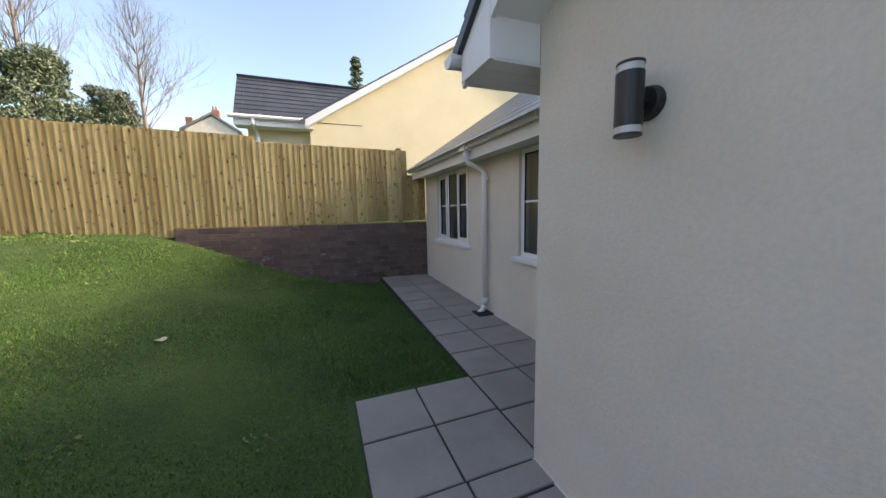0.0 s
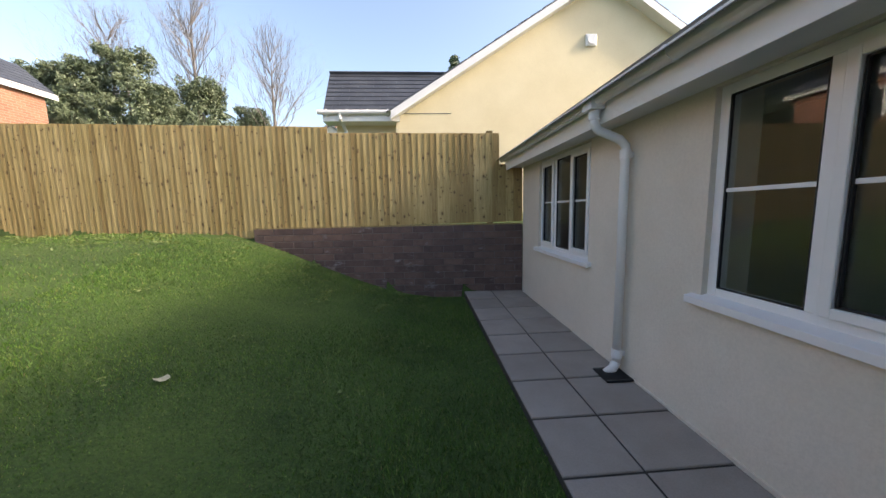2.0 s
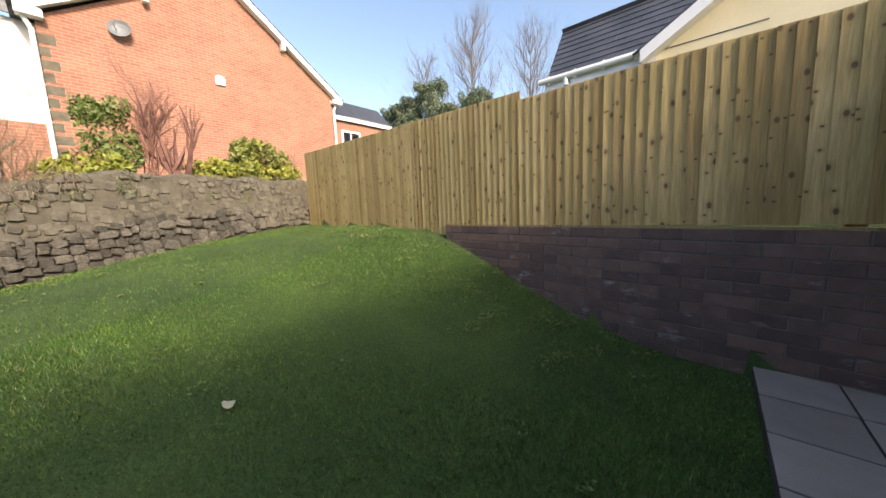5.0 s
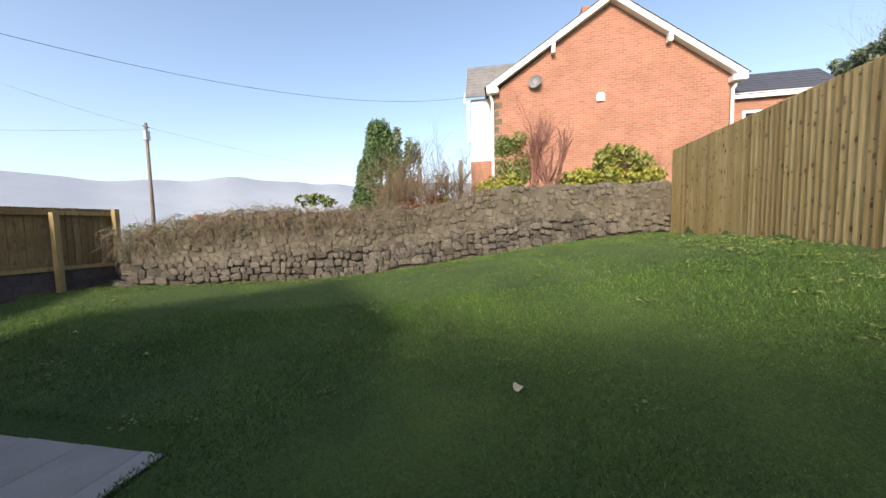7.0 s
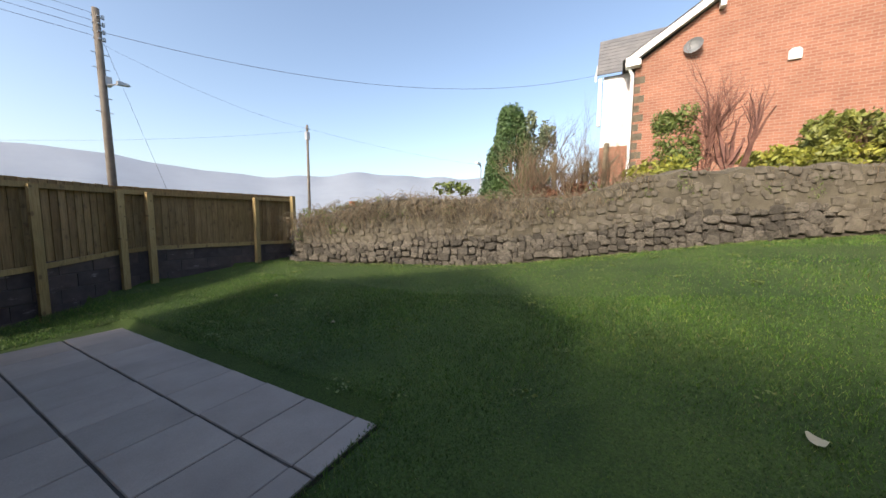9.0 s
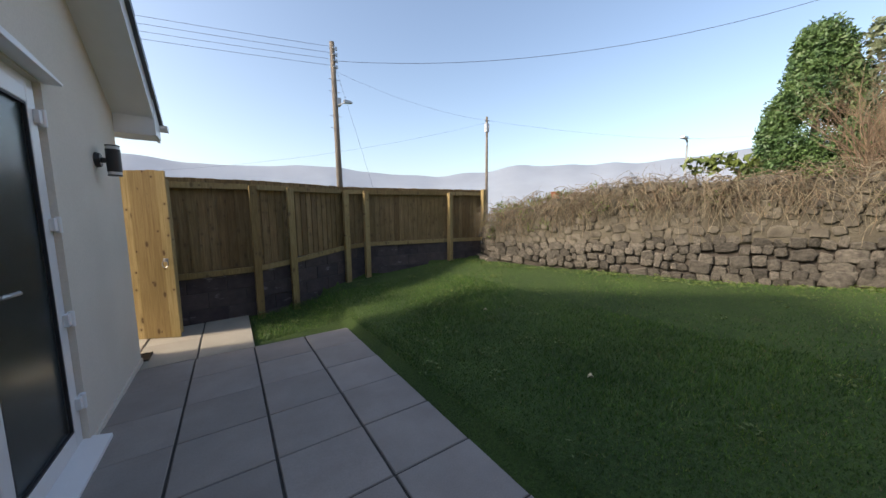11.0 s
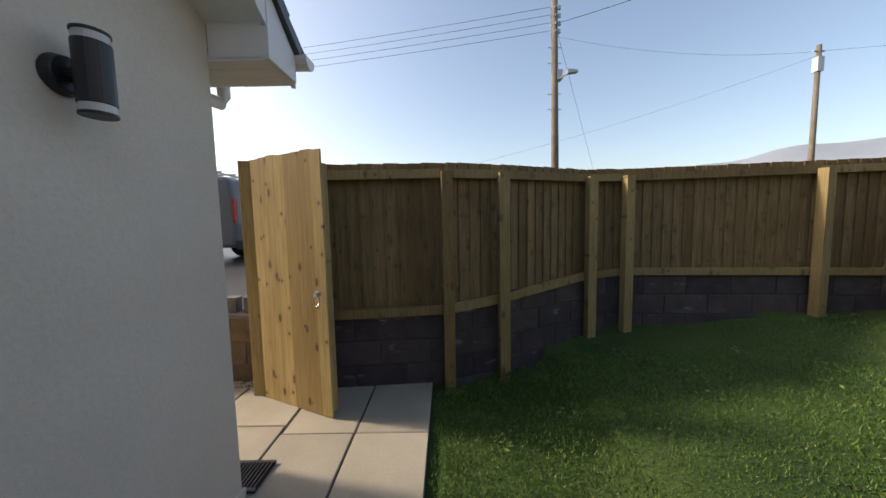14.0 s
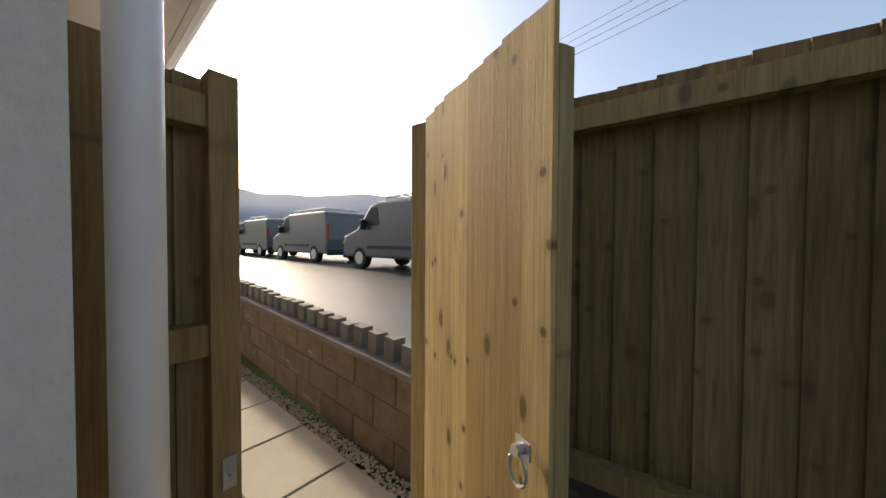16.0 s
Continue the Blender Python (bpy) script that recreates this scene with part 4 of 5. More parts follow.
n = 90
cv, cf = [], []
for i in range(n + 1):
    u = SL * i / n
    p = sa + sdir * u
    zb = float(lawn(p.x, p.y)) - 0.15
    zt = wall_top(u) + 0.03 * math.sin(u * 5) + 0.02 * math.sin(u * 13)
    m_ = zb + (zt - zb) * 0.42
    for off, z in ((-0.06, zb), (-0.06, m_), (0.015, m_ + 0.06), (0.0, zt - 0.05), (-0.07, zt), (-0.4, zt + 0.02), (-0.5, zb)):
        q = p + snorm * (off + 0.025 * noise.noise(Vector((u * 2.3, z * 2.3, off))))
        cv.append((q.x, q.y, z + 0.02 * noise.noise(Vector((u * 3, z, 5)))))
w_ = 7
for i in range(n):
    for k in range(w_ - 1):
        cf.append((i * w_ + k, i * w_ + k + 1, (i + 1) * w_ + k + 1, (i + 1) * w_ + k))
cf += [tuple(range(w_)), tuple(range(n * w_, (n + 1) * w_))[::-1]]
part("core", (cv, cf), STONE_M, wall_stone)
# dark earth behind the open lower joints
ev, ef = [], []
for i in range(n + 1):
    u = SL * i / n
    p = sa + sdir * u
    zb = float(lawn(p.x, p.y)) - 0.12
    zm = zb + (wall_top(u) - zb) * 0.47
    for off, z in ((-0.045, zb), (-0.045, zm)):
        q = p + snorm * off
        ev.append((q.x, q.y, z))
ef = [(2 * i, 2 * i + 2, 2 * i + 3, 2 * i + 1) for i in range(n)]
part("open_joints", (ev, ef), SOILGAP, wall_stone)


def stone_mesh(seed):
    """A split rubble stone: the hull of a few points on a rough box, with a flattish face."""
    q = np.random.default_rng(seed)
    bm = bmesh.new()
    n_ = 8
    for side in (-1, 1):
        for k in range(n_):
            a = 2 * math.pi * (k + q.uniform(-0.24, 0.24)) / n_
            c_, s_ = math.cos(a), math.sin(a)
            rad = 0.5 / (abs(c_) ** 7 + abs(s_) ** 7) ** (1 / 7) * q.uniform(0.82, 1.04)
            if side > 0:
                bm.verts.new((c_ * rad, 0.30 + q.uniform(-0.08, 0.08), s_ * rad))
                bm.verts.new((c_ * rad * 0.84, 0.5 + q.uniform(-0.12, 0.04), s_ * rad * 0.84))
            else:
                bm.verts.new((c_ * rad * 0.9, -0.5, s_ * rad * 0.9))
    bmesh.ops.convex_hull(bm, input=list(bm.verts))
    bmesh.ops.delete(bm, geom=[v for v in bm.verts if not v.link_faces], context="VERTS")
    bmesh.ops.recalc_face_normals(bm, faces=bm.faces)
    me = bpy.data.meshes.new("stone")
    bm.to_mesh(me)
    bm.free()
    me.materials.append(STONE)
    return me


STONES = [stone_mesh(s) for s in range(16)]
rs = random.Random(21)
sang = math.atan2(sdir.y, sdir.x)
rear = (Matrix.Rotation(sang, 3, "Z") @ Vector((0, 1, 0))).dot(snorm) < 0
count, loose = 0, []
row_z = 0.0
for row in range(16):
    hgt = 0.118 if row < 5 else 0.112
    u = rs.uniform(0, 0.1)
    while u < SL - 0.05:
        w = (rs.uniform(0.09, 0.20) if rs.random() < 0.85 else rs.uniform(0.20, 0.30)) if row < 6 else rs.uniform(0.10, 0.22)
        p = sa + sdir * (u + w / 2)
        zb = float(lawn(p.x, p.y))
        zt = wall_top(u + w / 2)
        z = zb + 0.02 + row_z + hgt / 2 + rs.uniform(-0.035, 0.035) + 0.045 * math.sin(u * 1.3 + row * 0.8) + 0.02 * math.sin(u * 4.1)
        if z < zt - 0.03:
            lower = (z - zb) < (zt - zb) * 0.45
            h = hgt * (rs.uniform(0.85, 1.35) if w < 0.2 else rs.uniform(1.1, 1.9))
            if lower:
                dep, off = rs.uniform(0.13, 0.17), -0.055 + rs.uniform(0, 0.02)
            else:
                dep, off = rs.uniform(0.07, 0.10), -0.005 + rs.uniform(-0.012, 0.014)
                h *= 0.86
            q = p + snorm * off
            if lower or rs.random() < 0.72:
                me = rs.choice(STONES)
                M = Matrix.LocRotScale((q.x, q.y, z), Euler((rs.uniform(-0.1, 0.1), rs.uniform(-0.22, 0.22), sang + (math.pi if rear else 0.0))), ((w + 0.006) * (1 if lower else 0.88), dep, h * 1.06))
                if lower and u > 1.5 and count < 300:
                    ob = new("stone", me)
                    ob.parent = wall_stone
                    ob.matrix_basis = M
                    count += 1
                else:
                    loose.append(([tuple(M @ v.co) for v in me.vertices], [tuple(f_.vertices) for f_ in me.polygons]))
        u += w
    row_z += hgt
rest_ob = part("stones", joined(*loose), speckled("pointed_rubble", (0.075, 0.065, 0.05), (0.21, 0.185, 0.145), 4.0, 60, 0.9, 0.8, 0.012), wall_stone, fix=False)
rest_ob["kind"] = "stuff"
tumble = thing("stone_pile", "tumbled rubble stones closing the wall end", "stones")
for k in range(34):
    ob = new("stone", STONES[k % 12])
    ob.parent = tumble
    lay = k // 6
    t_ = (k % 6 + 0.3 * (lay % 2)) / 6
    ob.matrix_basis = Matrix.LocRotScale((-5.88 + 0.33 * t_ + rs.uniform(-0.05, 0.05) + (0.12 if lay == 0 else 0.0), -6.05 + 0.85 * t_, 0.38 + 0.13 * lay), Euler((rs.uniform(-0.3, 0.3), rs.uniform(-0.3, 0.3), rs.uniform(0, 6))), (0.26, 0.21, 0.16))



def wall_at(u, off=0.0, dz=0.0):
    p = sa + sdir * u + snorm * off
    return Vector((p.x, p.y, wall_top(min(max(u, 0), SL)) + dz))


# dry bramble over the southern half of the wall, in pale and brown stems
stems = {0: [], 1: []}
rb = random.Random(4)
for i in range(3900):
    u = rb.uniform(SL * 0.38, SL + 0.25) if i > 300 else rb.uniform(0.6, SL * 0.4)
    dens = 0.4 + 0.6 * float(smooth01((u - SL * 0.45) / 2))
    tuft = 0.5 + 0.5 * math.sin(u * 2.1) * math.sin(u * 0.9 + 1)
    p = wall_at(u, rb.uniform(-0.35, 0.02), rb.uniform(-0.25, 0.05 + 0.2 * tuft * dens * rb.random()))
    pts = [p]
    up_ = rb.random() < 0.10
    ln = (rb.uniform(0.15, 0.4) if up_ else rb.uniform(0.2, 0.85)) * dens
    d = Vector((rb.uniform(-0.8, 0.8), rb.uniform(-0.8, 0.8), rb.uniform(0.3, 1.0) if up_ else rb.uniform(-0.3, 0.5))) + snorm * (0.1 if up_ else rb.uniform(0.4, 1.1))
    for s in range(5):
        pts.append(pts[-1] + d.normalized() * ln / 5)
        d = d + Vector((rb.uniform(-0.7, 0.7), rb.uniform(-0.9, 0.9), rb.uniform(-0.4, 0.2) if up_ else rb.uniform(-1.0, -0.1)))
        dist = (pts[-1] - sa).dot(snorm)
        if dist > 0.05 and d.dot(snorm) > 0:
            d = d - snorm * d.dot(snorm) * 0.8
    thin = rb.uniform(0.55, 1.15)
    stems[int(rb.random() < 0.35)].append(tube(pts, [0.0048 * thin, 0.0045 * thin, 0.004 * thin, 0.0035 * thin, 0.003 * thin, 0.002 * thin], 3, False))
tagged(part("bramble", joined(*stems[0]), STALK, fix=False), "tangle of dry straw-coloured bramble stems over the wall", "bramble", kind="stuff")
tagged(part("bramble", joined(*stems[1]), TWIG, fix=False), "darker brown bramble runners tangled along the wall", "bramble", kind="stuff")
cl = []
for i in range(64):
    u = (SL + 0.1 - 2.2 * rb.random() ** 2 if i % 2 else rb.uniform(SL * 0.45, SL + 0.1)) if i < 44 else rb.uniform(0.5, SL * 0.45)
    cl.append((tuple(wall_at(u, rb.uniform(-0.2, 0.06), rb.uniform(-0.5, 0.1))), (0.16, 0.16, 0.12)))
tagged(part("ivy", leaves(cl, 2600, 0.026, 31), IVY, fix=False), "small green ivy leaves trailing on the stone wall", "ivy", kind="stuff")


def bush(name, label, category, clumps, n, size, mat, stem=None, seed=1, droop=0.0, stem_mat=TWIG):
    ob = thing(name, label, category)
    if stem:
        part("branches", stem, stem_mat, ob, fix=False)
    if n:
        part("foliage", leaves(clumps, n, size, seed, droop=droop), mat, ob, fix=False)
    return ob


def u_of(y):
    return (STONE_A[1] - y) / (STONE_A[1] - STONE_B[1]) * SL


def bank(x, y):
    return float(land(x, y))


# conifer on the bank
cx_, cy_ = -9.3, -1.4
zb = bank(cx_, cy_)
cl = []
for i in range(110):
    t = rb.random()
    rad = 0.95 * (1 - t) ** 0.7 + 0.08
    a = rb.uniform(0, 6.28)
    cl.append(((cx_ + math.cos(a) * rad * 0.8, cy_ + math.sin(a) * rad * 0.8, zb + 0.1 + t * 2.75 + rb.uniform(-0.1, 0.1)), (0.20, 0.20, 0.34)))
bush("conifer", "dense dark green columnar conifer behind the wall", "tree", cl, 60000, 0.033, CONIFER, tube([(cx_, cy_, zb), (cx_, cy_, zb + 2.6)], [0.08, 0.02], 8), 41, stem_mat=BARK)
cl = [((cx_ + rb.uniform(-0.3, 0.3), cy_ + 0.75 + rb.uniform(-0.3, 0.3), zb + 0.6 + rb.random() * 2.0), (0.14, 0.14, 0.3)) for i in range(22)]
bush("conifer", "thin straggly green conifer with bare stems", "tree", cl, 3400, 0.05, EVERGREEN, twigs((cx_, cy_ + 0.75, zb), 2.9, 0.18, 5, 5, 2, 0.03), 42)
# bare and rusty undergrowth along the bank
for k, (y, h, s, m, lim) in enumerate(((-0.6, 2.3, 0.45, TWIG, 13), (-0.3, 2.2, 0.5, TWIG, 10), (0.4, 2.1, 0.55, TWIG, 10), (1.0, 1.9, 0.6, TWIG, 9), (0.1, 2.0, 0.5, TWIG, 9), (0.7, 1.6, 0.5, TWIG, 8), (1.3, 1.5, 0.5, TWIG, 7), (2.9, 2.2, 0.25, TWIG_R, 9), (-2.6, 0.8, 0.7, TWIG, 7), (-3.4, 0.8, 0.7, TWIG, 7), (5.4, 1.6, 0.3, TWIG_R, 6), (6.3, 1.5, 0.3, TWIG_R, 5))):
    x = float(stone_x(y)) - 1.0 - 0.5 * (k % 2)
    bush("shrub", "leafless twiggy winter shrub behind the stone wall", "shrub", [], 0, 0, TWIG, twigs((x, y, bank(x, y) - 0.05), h, s, 60 + k, lim, 3, 0.016), 1, stem_mat=m)
x, y = -9.2, 3.35
bush("pollard", "pollarded shrub with thick stems and upright reddish shoots", "shrub", [], 0, 0, TWIG, joined(twigs((x, y, bank(x, y)), 2.2, 0.5, 77, 4, 1, 0.085, 6), twigs((x - 0.1, y - 0.4, bank(x, y) + 0.7), 2.2, 0.25, 78, 12, 2, 0.02), twigs((x, y + 0.3, bank(x, y) + 1.0), 1.2, 0.3, 79, 10, 1, 0.014)), 1, stem_mat=TWIG_R)
for y0_, h in ((0.95, 1.4), (0.55, 1.1), (-0.2, 1.5)):
    x = -9.1
    bush("stump", "cut pale tree stem still standing on the bank", "tree", [], 0, 0, TWIG, joined(tube([(x, y0_, bank(x, y0_) - 0.1), (x + 0.05, y0_ + 0.03, bank(x, y0_) + h)], [0.07, 0.05], 8), tube([(x, y0_, bank(x, y0_) + h * 0.55), (x, y0_ + 0.3, bank(x, y0_) + h * 0.8)], [0.04, 0.02], 6)), 1, stem_mat=STALK)
cl = [((-8.3 + rb.uniform(-0.4, 0.2), 0.1 + rb.uniform(-0.6, 0.5), wall_top(5.5) - 0.02 + rb.uniform(-0.1, 0.22)), (0.25, 0.25, 0.14)) for i in range(12)]
bush("bracken", "rusty brown dead bracken drooping over the wall", "fern", cl, 2600, 0.05, FERN, None, 51, 0.8)
cl = [((-8.9 + rb.uniform(-0.3, 0.3), y_ + rb.uniform(-0.3, 0.3), bank(-8.9, y_) + rb.uniform(0.1, 0.55)), (0.25, 0.25, 0.2)) for y_ in (1.75, 2.1) for i in range(8)]
bush("shrub", "yellow-leaved low shrub above the stone wall", "shrub", cl, 2200, 0.055, LAUREL, None, 52)
cl = [((-9.2 + rb.uniform(-0.3, 0.3), 2.3 + rb.uniform(-0.35, 0.35), bank(-9.2, 2.3) + rb.uniform(0.4, 1.6)), (0.25, 0.25, 0.25)) for i in range(14)]
bush("shrub", "green ivy-covered shrub stem above the wall", "shrub", cl, 3200, 0.045, IVY, None, 53)
cl = [((-9.6 + rb.uniform(-0.3, 0.3), y_ + rb.uniform(-0.3, 0.3), bank(-9.6, y_) + rb.uniform(0.1, 0.6)), (0.28, 0.28, 0.2)) for y_ in (3.9, 4.3, 4.7, 5.0, 5.7) for i in range(7)]
bush("hedge", "yellow-green laurel hedge along the wall top", "hedge", cl, 5200, 0.06, LAUREL, None, 54)
cl = [((-9.9 + rb.uniform(-0.5, 0.5), 5.2 + rb.uniform(-0.65, 0.65), bank(-9.9, 5.2) + rb.uniform(0.2, 1.15)), (0.3, 0.3, 0.25)) for i in range(22)]
bush("shrub", "rounded olive-green shrub with drooping leaves", "shrub", cl, 5200, 0.065, leafy("olive_leaf", (0.1, 0.13, 0.025), (0.26, 0.27, 0.06), 5), twigs((-9.8, 5.2, bank(-9.8, 5.2)), 1.3, 0.5, 55, 6, 2, 0.02), 55, 0.6)
cl = [((float(stone_x(y_)) - 0.3, y_, float(wall_at(u_of(y_)).z) + 0.25 + rb.uniform(-0.1, 0.12)), (0.16, 0.2, 0.14)) for y_ in (-2.2, -1.95, -1.7)]
bush("shrub", "broad green leaved climber above the wall", "shrub", cl, 240, 0.06, IVY, None, 56)
# spiky plants and a pot at the low end of the wall
sp = []
for k in range(26):
    u = SL - 0.15 - rb.random() * 1.3
    p = wall_at(u, -0.25, -0.03)
    for j in range(5):
        a = rb.uniform(0, 6.28)
        d = Vector((math.cos(a) * 0.5, math.sin(a) * 0.5, 1)).normalized() * rb.uniform(0.12, 0.26)
        sp.append(tube([p, p + d * 0.6, p + d], [0.012, 0.011, 0.001], 3, False))
tagged(part("spiky_plants", joined(*sp), IVY, fix=False), "spiky green leaved plants on the wall top", "plant", kind="stuff")
pot = wall_at(SL - 1.15, -0.25, -0.03)
pt = part("plant_pot", tube([(pot.x, pot.y, pot.z), (pot.x, pot.y, pot.z + 0.17), (pot.x, pot.y, pot.z + 0.2)], [0.065, 0.09, 0.1], 16), TERRA)
tagged(pt, "small terracotta plant pot standing on the wall", "pot")

# fallen leaves and soil crumbs on the lawn
for k, (x, y) in enumerate(((-2.53, 2.14), (-3.3, -3.1), (-2.9, -1.5))):
    s = 0.05 if k == 0 else 0.028
    vs = [(x + s * math.cos(t) * (1 + 0.25 * math.cos(3 * t)), y + s * 0.75 * math.sin(t), float(lawn(x, y)) + 0.03 + 0.012 * math.sin(2 * t)) for t in np.linspace(0, 6.28, 13)[:-1]]
    lf = part("fallen_leaf", (vs + [(x, y, float(lawn(x, y)) + 0.022)], [(i, (i + 1) % 12, 12) for i in range(12)]), LEAF)
    tagged(lf, "pale dry curled leaf lying on the grass", "leaf", "fallen leaves")

# ---- neighbour's bungalow behind the fence ----
nb = thing("neighbour_house", "pale yellow rendered bungalow with dark tiled roof", "house")
NY = 8.25
NB0 = 1.0
apx, apz = 4.05, 7.25


def nrake(x):
    return apz - 0.62 * abs(x - apx)


each("wall", group(prism([(-1.2, NB0), (9.3, NB0), (9.3, nrake(9.3) - 0.12), (apx, apz - 0.12), (-1.2, nrake(-1.2) - 0.12)], 1, NY, NY + 9), prism([(NY + 0.35, NB0), (NY + 1.6, NB0), (NY + 1.6, 4.1), (NY + 0.95, 5.1), (NY + 0.35, 4.1)], 0, -2.75, -1.2)), RENDER_N, nb)
for sgn in (-1, 1):
    xe = apx + sgn * 5.35
    tiled_slope("roof", (xe, NY - 0.28, nrake(xe)), (0, 9.6, 0), (apx - xe, 0, apz - nrake(xe)), 18, "", nb, joints=20)
    part("bargeboard", prism([(xe, nrake(xe) - 0.03), (apx, apz - 0.03), (apx, apz - 0.22), (xe, nrake(xe) - 0.22)], 1, NY - 0.30, NY - 0.275), PVC, nb)
    part("verge_soffit", prism([(xe, nrake(xe) - 0.18), (apx, apz - 0.18), (apx, apz - 0.2), (xe, nrake(xe) - 0.2)], 1, NY - 0.275, NY), PVC, nb)
tiled_slope("roof", (-3.0, NY + 0.03, 3.93), (3.2, 0, 0), (0, 1.0, 1.38), 10, "", nb, joints=8)
tiled_slope("roof", (-3.0, NY + 1.95, 3.93), (3.2, 0, 0), (0, -1.0, 1.38), 9, "", nb, joints=6)
part("fascia", box((-2.98, NY - 0.06, 3.72), (-1.1, NY - 0.035, 3.92)), PVC, nb)
part("soffit", box((-2.98, NY - 0.035, 3.72), (-1.1, NY + 0.36, 3.74)), PVC, nb)
part("gutter", tube([(-3.08, NY - 0.12, 3.92), (-1.08, NY - 0.12, 3.92)], 0.055, 10), PVC, nb)
each("gutter_bracket", group(*[box((x, NY - 0.13, 3.84), (x + 0.04, NY - 0.06, 3.99)) for x in (-2.9, -2.4, -1.9, -1.4)]), PVC, nb)
part("downpipe", tube([(-2.55, NY - 0.12, 3.9), (-2.55, NY - 0.12, 3.78), (-2.5, NY + 0.28, 3.55), (-2.5, NY + 0.28, 1.2)], 0.05, 10), PVC, nb)
each("vent", group(box((3.66, NY - 0.06, 5.55), (3.94, NY, 5.83)), tube([(3.8, NY - 0.09, 5.69), (3.8, NY - 0.03, 5.69)], 0.12, 14)), PVC, nb, 0.01)

# ---- red brick house up the slope ----
RX = -18.0
rh = thing("brick_house", "red brick house with white bargeboards and slate roof", "house")
each("wall", group(prism([(1.75, 2.0), (12.8, 2.0), (12.8, 8.35), (7.4, 12.3), (1.75, 8.5)], 0, RX - 8, RX), box((RX - 7, 12.8, 2.0), (RX - 0.6, 17.3, 7.35)), prism([(6.6, 11.5), (7.5, 11.5), (7.5, 13.6), (6.6, 13.6)], 0, RX - 3, RX - 2.2)), REDBRICK, rh)
for ye, ze in ((1.35, 8.75), (13.2, 8.3)):
    part("bargeboard", prism([(ye, ze), (7.4, 12.62), (7.4, 12.25), (ye, ze - 0.38)], 0, RX + 0.3, RX + 0.36), PVC, rh)
    part("soffit", prism([(ye, ze - 0.3), (7.4, 12.3), (7.4, 12.26), (ye, ze - 0.34)], 0, RX, RX + 0.3), PVC, rh)
    part("eave_end", prism([(ye, ze - 0.38), (ye, ze), (ye + (0.6 if ye < 7 else -0.6), ze - 0.15), (ye + (0.6 if ye < 7 else -0.6), ze - 0.38)], 0, RX + 0.01, RX + 0.37), PVC, rh)
    tiled_slope("roof", (RX + 0.36, ye, ze), (-8.4, 0, 0), (0, 7.4 - ye, 12.62 - ze), 16, "", rh, SLATE_W, 14)
    for yy in ((4.6,) if ye < 7 else (9.9,)):
        zz_ = 12.25 - abs(7.4 - yy) * (12.62 - ze) / abs(7.4 - ye)
        part("bracket", box((RX + 0.05, yy, zz_ - 0.4), (RX + 0.34, yy + 0.18, zz_ + 0.1)), PVC, rh)
tiled_slope("roof", (RX - 0.4, 12.82, 7.5), (0, 4.9, 0), (-1.6, 0, 1.5), 8, "", rh, SLATE, 10)
part("fascia", box((RX - 0.42, 12.82, 7.3), (RX - 0.38, 17.7, 7.55)), PVC, rh)
win = each("window", group(box((RX - 0.62, 13.6, 5.3), (RX - 0.55, 13.72, 6.75)), box((RX - 0.62, 14.9, 5.3), (RX - 0.55, 15.02, 6.75)), box((RX - 0.62, 13.72, 6.63), (RX - 0.55, 14.9, 6.75)), box((RX - 0.62, 14.25, 5.3), (RX - 0.56, 14.32, 6.63))), PVC, rh)
part("pane", box((RX - 0.60, 13.72, 5.3), (RX - 0.585, 14.9, 6.63)), GLASS, rh)
each("quoin", group(*[box((RX - 0.3, 1.72 - 0.002, 2.2 + i * 0.42), (RX + 0.012, 2.15 if i % 2 else 1.98, 2.5 + i * 0.42)) for i in range(14)]), STONE_M, rh)
each("downpipe", group(tube([(RX + 0.1, 1.5, 8.4), (RX + 0.1, 1.65, 8.0), (RX + 0.1, 1.65, 2.2)], 0.07, 8), tube([(RX + 0.1, 13.1, 8.2), (RX + 0.1, 12.75, 7.6), (RX + 0.1, 12.75, 2.2)], 0.07, 8)), PVC, rh)
# front wing with timbered white gable and bay
part("front_wing", box((RX - 6.5, 0.35, 2.0), (RX - 1.2, 1.76, 5.2)), REDBRICK, rh)
part("front_gable", box((RX - 6.5, 0.4, 5.2), (RX - 1.2, 1.76, 8.7)), PVC, rh)
tiled_slope("roof", (RX - 0.9, 0.1, 8.75), (0, 4.6, 0), (-1.5, 0, 2.3), 10, "", rh, SLATE_W, 8)
each("front_bargeboard", group(prism([(RX - 0.86, 8.7), (RX - 3.8, 10.85), (RX - 3.8, 10.6), (RX - 0.86, 8.42)], 1, 0.02, 0.1), tube([(RX - 3.8, 0.05, 10.6), (RX - 3.8, 0.05, 11.5)], [0.07, 0.03], 6), box((RX - 1.0, 0.2, 6.2), (RX - 0.8, 0.34, 8.5))), PVC, rh)
part("front_window", box((RX - 1.21, 0.75, 6.1), (RX - 1.17, 1.45, 7.7)), GLASS, rh)
dish = thing("satellite_dish", "grey round satellite dish on the brick gable", "dish")
bm = bmesh.new()
bmesh.ops.create_uvsphere(bm, u_segments=20, v_segments=10, radius=0.5)
bmesh.ops.delete(bm, geom=[v for v in bm.verts if v.co.z > -0.28], context="VERTS")
me = bpy.data.meshes.new("reflector")
bm.to_mesh(me)
bm.free()
me.materials.append(PLASTIC)
refl = new("reflector", me)
refl.parent = dish
refl.matrix_basis = pose(0.55, 0, 0, 0, 75, -20)
